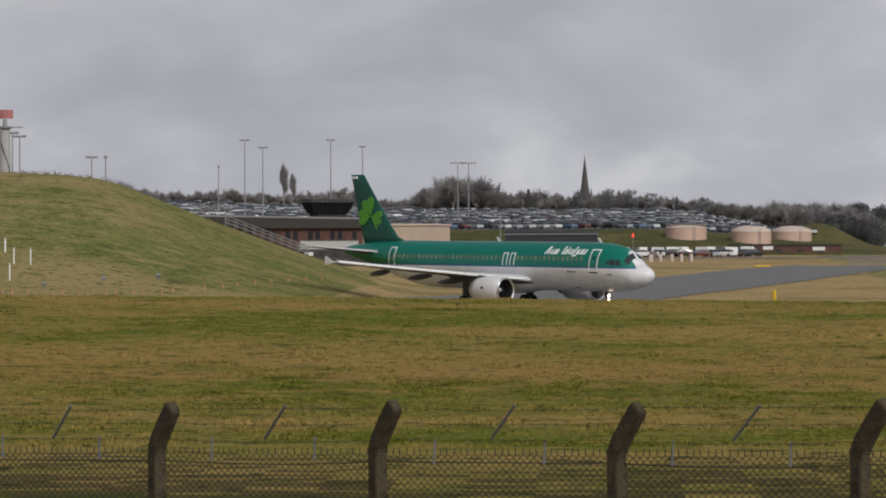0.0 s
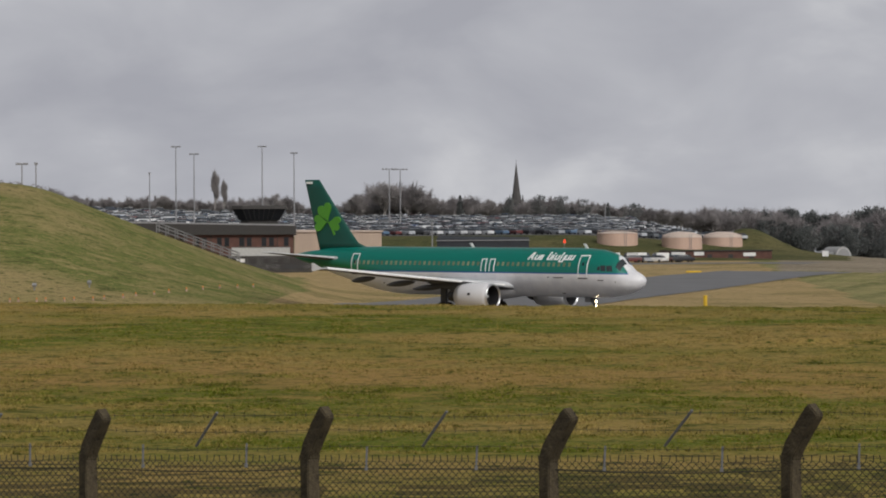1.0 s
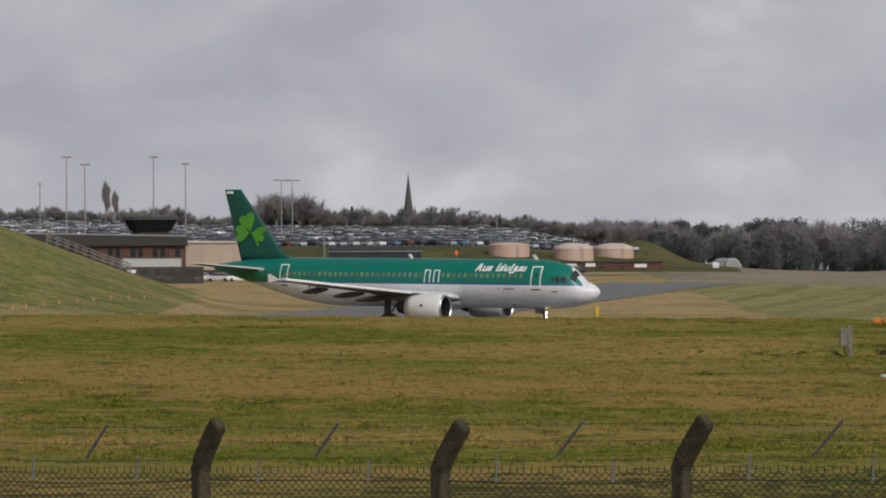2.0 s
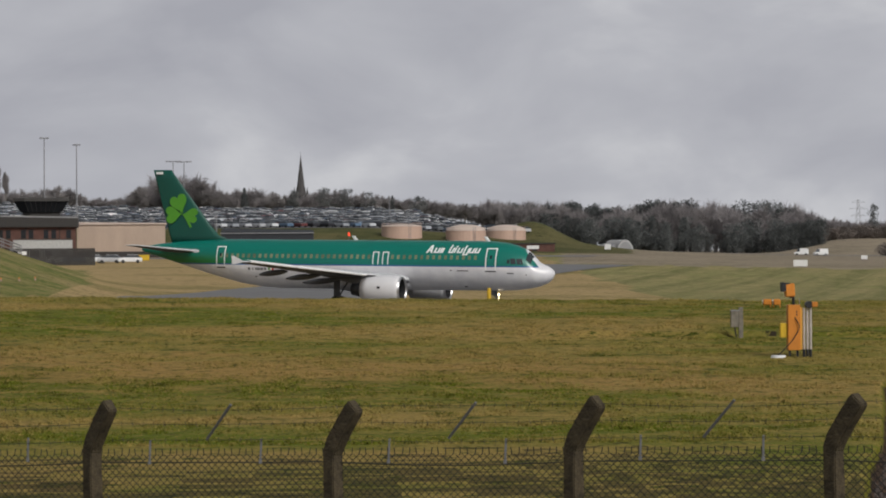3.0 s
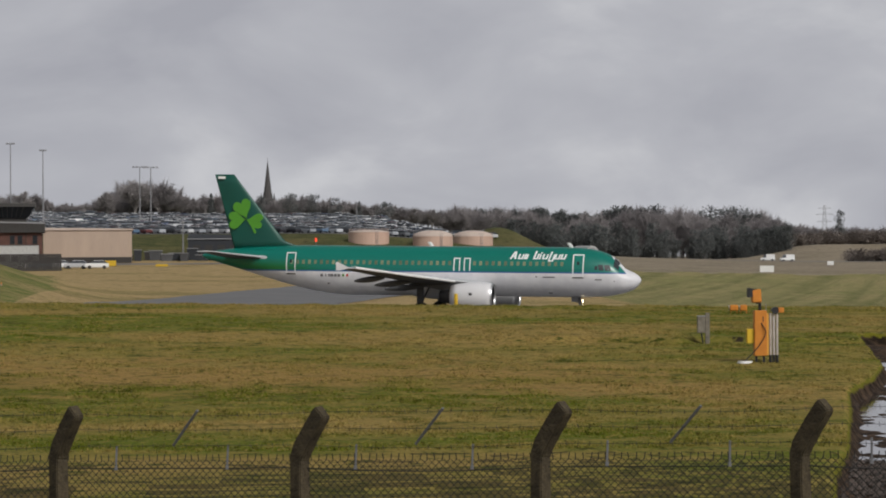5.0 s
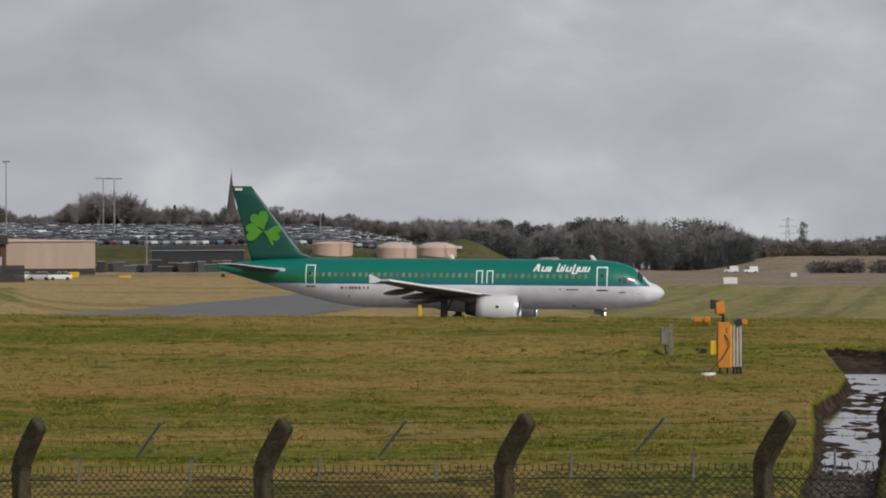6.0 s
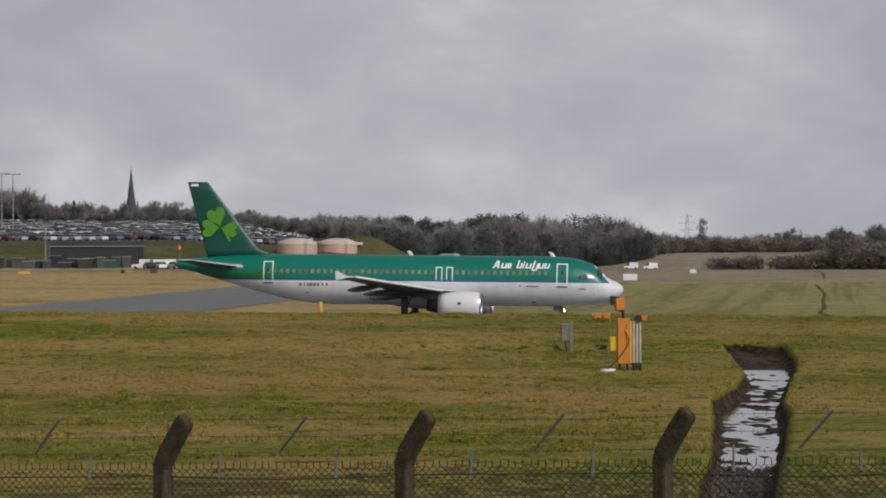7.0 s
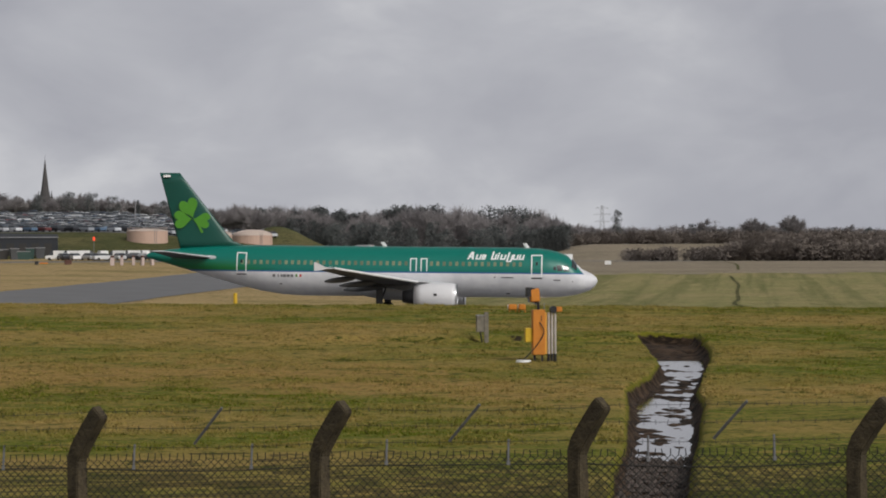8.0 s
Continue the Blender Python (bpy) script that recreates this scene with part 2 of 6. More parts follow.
def raw(name, verts, faces, material, smooth=False):
    """A mesh object straight from arrays of points and faces."""
    me = bpy.data.meshes.new(name)
    me.from_pydata(verts, [], faces)
    me.materials.append(material)
    if smooth:
        me.polygons.foreach_set("use_smooth", [True] * len(me.polygons))
    return new(name, me)


def thing(name, label, category, group="", kind="", at=(0, 0, 0), turn=0.0):
    e = new(name)
    e.empty_display_size = 0.2
    e.matrix_basis = pose(*at, 0, 0, turn)
    return tagged(e, label, category, group, kind)


def box(bm, x0, x1, y0, y1, z0, z1, bevel=0.0, m=None):
    r = bmesh.ops.create_cube(bm, size=1.0)
    vs = r["verts"]
    bmesh.ops.transform(bm, matrix=Matrix.Translation(((x0 + x1) / 2, (y0 + y1) / 2, (z0 + z1) / 2)) @ Matrix.Diagonal((abs(x1 - x0), abs(y1 - y0), abs(z1 - z0), 1)), verts=vs)
    if bevel:
        es = list({e for v in vs for e in v.link_edges})
        vs = list({v for f in bmesh.ops.bevel(bm, geom=es, offset=bevel, segments=1, affect="EDGES")["faces"] for v in f.verts} | {v for v in vs if v.is_valid})
    if m is not None:
        bmesh.ops.transform(bm, matrix=m, verts=[v for v in vs if v.is_valid])
    return bm


def rod(bm, a, b, r0, r1=None, seg=8):
    """A round bar from a to b."""
    a, b = Vector(a), Vector(b)
    d = b - a
    q = d.to_track_quat("Z", "Y").to_matrix().to_4x4()
    bmesh.ops.create_cone(bm, cap_ends=True, segments=seg, radius1=r0, radius2=r0 if r1 is None else r1, depth=d.length, matrix=Matrix.Translation((a + b) / 2) @ q)
    return bm


def loft(bm, rings, close=True, caps=True):
    """Skins a row of rings of equal count."""
    rows = [[bm.verts.new(p) for p in ring] for ring in rings]
    n = len(rows[0])
    for a, b in zip(rows, rows[1:]):
        for i in range(n if close else n - 1):
            j = (i + 1) % n
            bm.faces.new((a[i], a[j], b[j], b[i]))
    if caps:
        bm.faces.new(rows[0][::-1])
        bm.faces.new(rows[-1])
    bmesh.ops.recalc_face_normals(bm, faces=bm.faces[:])
    return bm


def lathe(bm, profile, axis_at, seg=28, axis="X"):
    """Turns a profile of (along, radius) about an axis through axis_at."""
    rings = []
    for s, r in profile:
        ring = []
        for i in range(seg):
            a = 2 * math.pi * i / seg
            c, d = r * math.cos(a), r * math.sin(a)
            ring.append((axis_at[0] + s, axis_at[1] + c, axis_at[2] + d) if axis == "X" else (axis_at[0] + c, axis_at[1] + d, axis_at[2] + s))
        rings.append(ring)
    return loft(bm, rings, caps=False)


def ss(a, b, v):
    t = min(1.0, max(0.0, (v - a) / (b - a)))
    return t * t * (3 - 2 * t)


# ---------------------------------------------------------------- ground
DITCH = ((30.4, 131.0, 1.55), (29.3, 123.8, 1.25), (27.0, 113.0, 1.12), (24.7, 104.6, 1.0), (22.2, 96.5, 1.25), (20.3, 87.4, 1.18), (17.8, 77.1, 1.05), (16.1, 69.9, 0.92), (15.1, 65.9, 0.82), (13.6, 60.0, 0.82), (12.6, 55.7, 0.78), (9.5, 43.0, 0.75))


def ditch_at(x, y):
    """How far (x, y) lies inside the ditch: 1 in its bed, 0 on the turf."""
    best = 0.0
    for (x0, y0, w0), (x1, y1, w1) in zip(DITCH, DITCH[1:]):
        dx, dy = x1 - x0, y1 - y0
        t = min(1.0, max(0.0, ((x - x0) * dx + (y - y0) * dy) / (dx * dx + dy * dy)))
        d = math.hypot(x - x0 - t * dx, y - y0 - t * dy)
        w = (w0 + (w1 - w0) * t) * (1 + 0.22 * 0.8 * noise.noise((x * 0.1, y * 0.07, 3.0)))
        best = max(best, 1 - ss(w * 0.72, w * 1.22, d))
    return best


MOUND = ((-13.0, 13.2), (-11.0, 12.9), (-10.2, 12.45), (-9.7, 11.7), (-9.0, 10.3), (-8.0, 8.3), (-7.0, 6.2), (-6.0, 4.15), (-5.0, 2.3), (-4.2, 0.9), (-3.4, 0.2), (-2.6, 0.0))


def graded(rows, v):
    """A value read off a short table by straight lines."""
    if v <= rows[0][0]:
        return rows[0][1]
    for (a, p), (b, q) in zip(rows, rows[1:]):
        if v <= b:
            return p + (q - p) * (v - a) / (b - a)
    return rows[-1][1]


def bare_at(x, y):
    """Broken, bare soil along the turf step and the crest: 0 to 1."""
    near = math.exp(-((y - 127.0 - 1.2 * noise.noise((x * 0.5, 0.0, 7.0))) / 0.5) ** 2) * 0.8 * ss(15, 18, x) * (1 - ss(24, 27, x)) * ss(-0.3, 0.3, noise.noise((x * 1.6, 3.0, 1.0)))
    lip = math.exp(-((y - 164.0 - 1.5 * noise.noise((x * 0.3, 0.0, 2.0))) / 1.6) ** 2) * max(ss(16, 20, x) * (1 - ss(27, 31, x)), (1 - ss(-8, -2, x)) * 0.8, ss(34, 38, x) * 0.75)
    return max(near, lip) * ss(-0.12, 0.22, noise.noise((x * 0.55, y * 0.3, 9.0)))


def height(x, y):
    """The lie of the land."""
    ang = math.degrees(math.atan2(x, max(y, 1.0)))
    far = math.hypot(x, y)
    z = -0.0105 * max(-70.0, min(90.0, x)) * ss(60, 150, y) * (1 - ss(330, 500, y))
    z += 1.82 * ss(85, 168, y) * (1 - ss(173, 205, y))                       # the crest before the taxiway
    z += (4.6 - 1.7 * ss(6, 12, ang)) * ss(250, 640, y)                      # the airfield rises beyond
    z += graded(MOUND, ang) * ss(206, 300, far) * (1 - ss(330, 420, far))   # grass mound
    left = 1 - ss(1.0, 8.0, ang)
    z += 5.6 * ss(9.6, 11.6, ang) * ss(835, 960, far)                          # fields climb beyond the scrub hedge
    z += left * (5.7 * ss(560, 622, y) + 0.0285 * max(0.0, min(y, 900) - 622) + 3.0 * (1 - ss(-9.5, -2, ang)) * ss(640, 860, y))  # bank and car park slope
    z += 4.6 * math.exp(-((x - 56) / 8.5) ** 2 - ((y - 645) / 20.0) ** 2)
    z += 0.06 * noise.noise((x * 0.13, y * 0.13, 0.0)) + 0.05 * noise.noise((x * 0.6, y * 0.6, 5.0)) * (1 - ss(190, 230, y))
    z += 0.45 * (1 - ss(30, 40, y)) + 2.65 * (1 - ss(7, 20, far))            # verge along the fence, viewing mound
    if 40 < y < 138 and 5 < x < 36:
        bed = ditch_at(x, y)
        z -= bed * (0.62 + (0.12 * noise.noise((x * 0.8, y * 0.42, 11.0)) + 0.10 * noise.noise((x * 1.5, y * 1.1, 4.0)) + 0.05 * noise.noise((x * 4.0, y * 1.6, 8.0))) * bed)
    if 120 < y < 152 and 8 < x < 40:                                          # a broken turf step beside the sensors
        z += 0.22 * ss(126.6, 127.2, y + 1.2 * noise.noise((x * 0.5, 0.0, 7.0))) * (1 - ss(128, 150, y)) * ss(9, 14, x) * (1 - ss(28, 36, x))
    return z


def lines(*spans):
    out = []
    for a, b, step in spans:
        n = max(1, round((b - a) / step))
        out += [a + (b - a) * i / n for i in range(n)]
    return out + [spans[-1][1]]


def build_ground():
    xs = lines((-4200, -800, 400), (-800, -200, 40), (-200, -70, 7), (-70, 5, 1.5), (5, 9, 0.4), (9, 33, 0.12), (33, 35, 0.4), (35, 90, 1.5), (90, 250, 8), (250, 800, 50), (800, 4200, 400))
    ys = lines((-600, -40, 80), (-40, 40, 6), (40, 138, 0.45), (138, 210, 1.2), (210, 430, 4), (430, 960, 8), (960, 1600, 60), (1600, 4300, 300))
    nx = len(xs)
    verts = [(x, y, height(x, y)) for y in ys for x in xs]
    faces = [(j * nx + i, j * nx + i + 1, (j + 1) * nx + i + 1, (j + 1) * nx + i) for j in range(len(ys) - 1) for i in range(nx - 1)]
    g = raw("ground", verts, faces, M["grass"], True)
    kinds = ("grass", "lush", "mown", "mound", "field", "dry", "bank", "rust")
    for key in kinds[1:]:
        g.data.materials.append(M[key])
    wet, bare = [0.0] * len(verts), [0.0] * len(verts)
    for i, (x, y, z) in enumerate(verts):
        if 40 < y < 138 and 5 < x < 36:
            wet[i] = ditch_at(x, y)
        if 120 < y < 172 and -60 < x < 70:
            bare[i] = bare_at(x, y)
    for name, values in (("wet", wet), ("bare", bare)):
        g.data.attributes.new(name, "FLOAT", "POINT").data.foreach_set("value", values)
    rnd = random.Random(12)
    slots = []
    for f in faces:
        x, y, z = verts[f[0]]
        ang = math.degrees(math.atan2(x, max(y, 1.0)))
        yy = y + 5 * noise.noise((x * 0.15, y * 0.1, 6.0))
        k = 2
        dither = rnd.uniform(-1, 1)
        if yy + 9 * dither < 58:
            k = 1
        elif 92 < yy + 7 * dither < 112 and x < 16 + 3 * dither:
            k = 7
        elif y < 176 + 2.0 * noise.noise((x * 0.3, 1.0, 2.0)):
            k = 0
        elif y > 560 and ang < 7:
            k = 6
        elif (1 - ss(-10.8, -3.6, ang)) * ss(206, 300, math.hypot(x, y)) > 0.05 and y < 430:
            k = 3
        elif yy > 455 and ang > 5.5:
            k = 5
        elif x > 30 + 0.03 * y + 2.0 * noise.noise((0.0, y * 0.03, 3.0)) and y > 190:
            k = 4
        slots.append(k)
    g.data.polygons.foreach_set("material_index", slots)
    tagged(g, "rough winter grass, green and straw coloured, open airfield", "ground", kind="structure")


build_ground()


def spline(points, n):
    """A smooth curve through points."""
    out = []
    p = [Vector(q) for q in points]
    p = [2 * p[0] - p[1]] + p + [2 * p[-1] - p[-2]]
    for k in range(1, len(p) - 2):
        for i in range(n):
            t = i / n
            a, b, c, d = p[k - 1], p[k], p[k + 1], p[k + 2]
            out.append(0.5 * (2 * b + (c - a) * t + (2 * a - 5 * b + 4 * c - d) * t * t + (3 * b - a - 3 * c + d) * t ** 3))
    return out + [p[-2]]


def strip(name, points, width, lift, material, label, category, across=6):
    """A paved strip that lies on the land."""
    mid = spline([(x, y, 0) for x, y in points], 12)
    verts, faces = [], []
    for i, p in enumerate(mid):
        t = (mid[min(i + 1, len(mid) - 1)] - mid[max(i - 1, 0)]).normalized()
        side = Vector((t.y, -t.x, 0))
        for k in range(across + 1):
            q = p + side * width * (k / across - 0.5)
            verts.append((q.x, q.y, height(q.x, q.y) + lift))
    w = across + 1
    faces = [(i * w + k, i * w + k + 1, (i + 1) * w + k + 1, (i + 1) * w + k) for i in range(len(mid) - 1) for k in range(across)]
    return tagged(raw(name, verts, faces, material, True), label, category, kind="structure")


TAXI = ((46, 458), (33.5, 428), (14.8, 362), (4, 320), (-3, 285), (-6, 262), (-1.5, 243), (11, 230), (28, 224.5), (46, 220), (95, 209), (180, 190))
strip("taxiway", TAXI, 23.0, 0.06, M["asphalt"], "grey asphalt taxiway curving across the grass", "taxiway")


# ---------------------------------------------------------------- airliner
BODY = ((0.00, 3.120, 0.030, 0.03), (0.10, 3.125, 0.275, 0.30), (0.30, 3.090, 0.490, 0.56), (0.60, 3.060, 0.700, 0.80), (1.00, 3.065, 0.865, 1.05), (1.35, 3.085, 1.015, 1.22), (1.70, 3.230, 1.250, 1.36), (2.00, 3.370, 1.450, 1.46), (2.50, 3.505, 1.675, 1.60), (3.20, 3.610, 1.850, 1.74), (4.10, 3.695, 1.985, 1.86), (5.20, 3.730, 2.050, 1.94),
        (6.5, 3.75, 2.07, 1.975), (24.5, 3.75, 2.07, 1.975), (26.0, 3.80, 2.03, 1.95), (28.0, 3.95, 1.88, 1.85), (30.0, 4.18, 1.62, 1.66),
        (32.0, 4.42, 1.30, 1.38), (34.0, 4.65, 0.95, 1.02), (36.0, 4.82, 0.55, 0.62), (37.2, 4.88, 0.28, 0.30), (37.57, 4.88, 0.12, 0.14))


def body_at(xa):
    for a, b in zip(BODY, BODY[1:]):
        if xa <= b[0]:
            t = (xa - a[0]) / (b[0] - a[0])
            return [a[i] + (b[i] - a[i]) * t for i in (1, 2, 3)]
    return BODY[-1][1:]


def skin(xa, z, off=0.0, side=-1):
    """A point on the fuselage side, off metres proud of it."""
    zc, hh, hw = body_at(xa)
    s = max(-0.995, min(0.995, (z - zc) / hh))
    y = hw * math.sqrt(1 - s * s)
    nrm = Vector((0, y / hw ** 2, (z - zc) / hh ** 2)).normalized()
    return Vector((-xa, side * (y + off * nrm.y), z + off * nrm.z))


def patch(bm, xa0, xa1, z0, z1, off=0.012, slant=0.0, side=-1, nx=1, nz=3):
    """A thin curved plate that follows the fuselage; slant leans it forwards with height."""
    grid = []
    for k in range(nz + 1):
        z = z0 + (z1 - z0) * k / nz
        row = []
        for i in range(nx + 1):
            xa = xa0 + (xa1 - xa0) * i / nx - slant * (z - z0)
            row.append((bm.verts.new(skin(xa, z, off, side)), bm.verts.new(skin(xa, z, -0.01, side))))
        grid.append(row)
    for k in range(nz):
        for i in range(nx):
            a, b, c, d = grid[k][i], grid[k][i + 1], grid[k + 1][i + 1], grid[k + 1][i]
            bm.faces.new((a[0], b[0], c[0], d[0]))
            for p, q, edge in ((a, b, k == 0), (b, c, i == nx - 1), (c, d, k == nz - 1), (d, a, i == 0)):
                if edge:
                    bm.faces.new((p[0], p[1], q[1], q[0]))
    bmesh.ops.recalc_face_normals(bm, faces=bm.faces[:])
    return bm


def screen_pane(side):
    """A windscreen pane wrapped over the front of the cockpit."""
    bm = bmesh.new()
    rows = []
    for xa in (1.72, 1.86, 2.00, 2.14):
        zc, hh, hw = body_at(xa)
        rows.append([(-xa, side * (hw + 0.014) * math.sin(radians(a)), zc + (hh + 0.014) * math.cos(radians(a))) for a in (6, 18, 32, 45, 57)])
    return loft(bm, rows, close=False, caps=False)


def foil(xa, chord, y, z, thick, n=10):
    """A wing section: points from the trailing edge over the top to the leading edge and back."""
    pts = []
    for i in range(2 * n):
        a = math.pi * i / n
        c = 0.5 * (1 + math.cos(a))
        h = thick * chord * (1.4845 * math.sqrt(c) - 0.63 * c - 1.758 * c * c + 1.4215 * c ** 3 - 0.5075 * c ** 4) * 2.0
        pts.append((-(xa + c * chord), y, z + (h if math.sin(a) >= 0 else -h * 0.8)))
    return pts


def upright(xa, chord, z, thick, n=8):
    return [(p[0], p[2] - 0.0, z) for p in foil(xa, chord, 0.0, 0.0, thick, n)]


def build_airliner():
    plane = thing("airliner", "green and white twin-jet airliner with an emblem on its fin, taxiing", "airliner")
    bm = bmesh.new()
    stations = []
    for a, b in zip(BODY, BODY[1:]):
        n = 12 if b[0] - a[0] > 5 else 3
        stations += [a[0] + (b[0] - a[0]) * i / n for i in range(n)]
    rings = []
    for xa in stations + [37.57]:
        zc, hh, hw = body_at(xa)
        rings.append([(-xa, hw * math.sin(2 * math.pi * i / 40), zc + hh * math.cos(2 * math.pi * i / 40)) for i in range(40)])
    loft(bm, rings)
    fus = part("fuselage", bm, M["livery"], plane, "green over white painted fuselage", True)
    # belly fairing
    bm = bmesh.new()
    rings = []
    for i in range(13):
        t = i / 12
        s = math.sin(math.pi * min(1, max(0, t))) ** 0.45 if 0 < t < 1 else 0.03
        rings.append([(-(11.2 + 9.4 * t), 2.15 * s * math.sin(a), 2.35 + (1.0 * s) * math.cos(a)) for a in [2 * math.pi * k / 20 for k in range(20)]])
    part("belly_fairing", loft(bm, rings), M["white"], plane, smooth=True)
    # cockpit panes and cabin windows
    for side in (-1, 1):
        for xa0, xa1, z0, z1, sl in ((2.30, 2.76, 3.90, 4.36, -0.30), (2.88, 3.28, 3.92, 4.38, -0.2), (3.40, 3.62, 3.98, 4.28, 0.0)):
            part("cockpit_window", patch(bmesh.new(), xa0, xa1, z0, z1, 0.012, sl, side), M["glass"], fus, "dark cockpit glass")
        part("windscreen", screen_pane(side), M["glass"], fus, "dark windscreen pane")
        first = None
        for i in range(45):
            xa = 6.15 + 0.5225 * i
            if 14.0 < xa + 0.1 < 15.4:
                continue
            if first is None:
                first = part("window", patch(bmesh.new(), 6.2, 6.44, 4.26, 4.60, 0.014, 0, side, 1, 2), M["pane"], fus)
            elif xa < 24.6:
                share("window", first.data, Matrix.Translation((-(xa - 6.15), 0, 0)), fus)
            else:
                part("window", patch(bmesh.new(), xa + 0.05, xa + 0.29, 4.26, 4.60, 0.014, 0, side, 1, 2), M["pane"], fus)
        for xa, w, z0, z1, b in ((4.98, 0.92, 3.30, 5.22, 0.09), (29.38, 0.84, 3.42, 5.22, 0.08), (14.25, 0.55, 3.80, 4.86, 0.08), (15.12, 0.55, 3.80, 4.86, 0.08)):
            door = part("door", patch(bmesh.new(), xa - w / 2 + b, xa + w / 2 - b, max(z0 + b, 3.66), z1 - b, 0.01, 0, side, 1, 4), M["livery"], fus)
            bm = bmesh.new()
            patch(bm, xa - w / 2, xa - w / 2 + b, z0, z1, 0.016, 0, side, 1, 5)
            patch(bm, xa + w / 2 - b, xa + w / 2, z0, z1, 0.016, 0, side, 1, 5)
            patch(bm, xa - w / 2 + b, xa + w / 2 - b, z1 - b, z1, 0.016, 0, side, 3, 1)
            part("door_outline", bm, M["mark"], door, "white door outline")
            if w > 0.7:
                part("door_sill", patch(bmesh.new(), xa - w / 2, xa + w / 2, z0 - 0.04, z0 + 0.05, 0.02, 0, side, 3, 1), M["dark"], door, "dark door sill")
                part("door_window", patch(bmesh.new(), xa - 0.09, xa + 0.09, 4.35, 4.62, 0.02, 0, side, 1, 2), M["glass"], door)
        # title as plain white shapes, registration as plain bars, small flag
        widths = ((0.62, 0.62), (0.45, 0.40), (0.30, 0.40), (-0.35, 0), (0.42, 0.66), (0.20, 0.55), (0.45, 0.40), (0.45, 0.62), (0.45, 0.40), (0.42, 0.40))
        total = sum(abs(w) + 0.06 for w, h in widths)
        xx = 6.02 + total
        for w, h in widths:
            if w > 0:
                bm = bmesh.new()
                low = 4.80 if h != 0.62 or w > 0.5 else 4.62
                top = 4.80 + max(h, 0.42)
                sl = 0.28
                if w > 0.55:
                    patch(bm, xx - 0.02, xx - 0.16, low, top, 0.02, 0.55, side, 1, 2)
                    patch(bm, xx - 0.40, xx - 0.56, low, top, 0.02, 0.02, side, 1, 2)
                    patch(bm, xx - 0.18, xx - 0.46, low + 0.16, low + 0.26, 0.02, 0.2, side, 1, 1)
                elif w < 0.25:
                    patch(bm, xx, xx - 0.12, low, top - 0.14, 0.02, sl, side, 1, 2)
                    patch(bm, xx - 0.14, xx - 0.26, top - 0.08, top + 0.02, 0.02, sl, side, 1, 1)
                else:
                    patch(bm, xx, xx - 0.13, low, top, 0.02, sl, side, 1, 2)
                    patch(bm, xx - w + 0.13, xx - w, low, top - (0.22 if h > 0.6 else 0.02), 0.02, sl, side, 1, 2)
                    patch(bm, xx - 0.13, xx - w + 0.13, low, low + 0.10, 0.02, sl, side, 1, 1)
                part("title_shape", bm, M["mark"], fus, "white slanted title shape")
            xx -= abs(w) + 0.06
        for i, w in enumerate((0.22, 0.10, 0.14, 0.26, 0.24, 0.22)):
            part("registration_bar", patch(bmesh.new(), 26.55 - 0.3 * i, 26.55 - 0.3 * i + w, 3.22, 3.44, 0.014, 0, side, 1, 1), M["fairing"], fus, "grey registration bar")
        for i, key in enumerate(("leafgreen", "mark", "red")):
            part("flag_stripe", patch(bmesh.new(), 24.7 - 0.17 * i, 24.87 - 0.17 * i, 3.24, 3.46, 0.014, 0, side, 1, 1), M[key], fus)
        for xa0, xa1, z in ((6.9, 7.9, 3.30), (8.35, 8.5, 3.32), (3.05, 3.6, 3.12), (7.2, 7.5, 1.98), (2.0, 2.08, 3.0), (26.0, 26.2, 2.62)):
            part("stencil_bar", patch(bmesh.new(), xa0, xa1, z, z + 0.07, 0.012, 0, side, 2, 1), M["dark"], fus, "small dark stencil bar")
    # aerials on the spine
    for xa, h in ((5.6, 0.42), (17.4, 0.42)):
        bm = bmesh.new()
        loft(bm, [[(-(xa + s * h * 0.7 + c), t, 5.76 + s * h) for c, t in ((0, 0), (0.16, 0.03), (0.34, 0), (0.16, -0.03))] for s in (0, 1)])
        part("aerial", bm, M["mark"], fus, "white blade aerial")
    # fin
    bm = bmesh.new()
    rows = []
    for i in range(9):
        t = i / 8
        z = 5.35 + 6.44 * t
        le = 29.75 + (34.85 - 29.75) * t
        if t < 0.15:
            le -= 1.5 * ((0.15 - t) / 0.15) ** 1.6
        te = 34.75 + 1.8 * t
        rows.append([(-(p), q, z) for p, q in [(le + (te - le) * 0.5 * (1 + math.cos(math.pi * k / 10)), 0) for k in range(20)]])
        for k in range(20):
            c = 0.5 * (1 + math.cos(math.pi * k / 10))
            h = 0.10 * (te - le) * (1.4845 * math.sqrt(c) - 0.63 * c - 1.758 * c * c + 1.4215 * c ** 3 - 0.5075 * c ** 4)
            rows[-1][k] = (rows[-1][k][0], h if k < 10 else -h, z)
    fin = part("fin", loft(bm, rows), M["finlid"], plane, "deep green tail fin", True)
    bm = bmesh.new()
    box(bm, -36.2, -35.6, -0.22, 0.22, 11.42, 11.62)
    part("fin_mark", bm, M["mark"], fin, "small white mark")
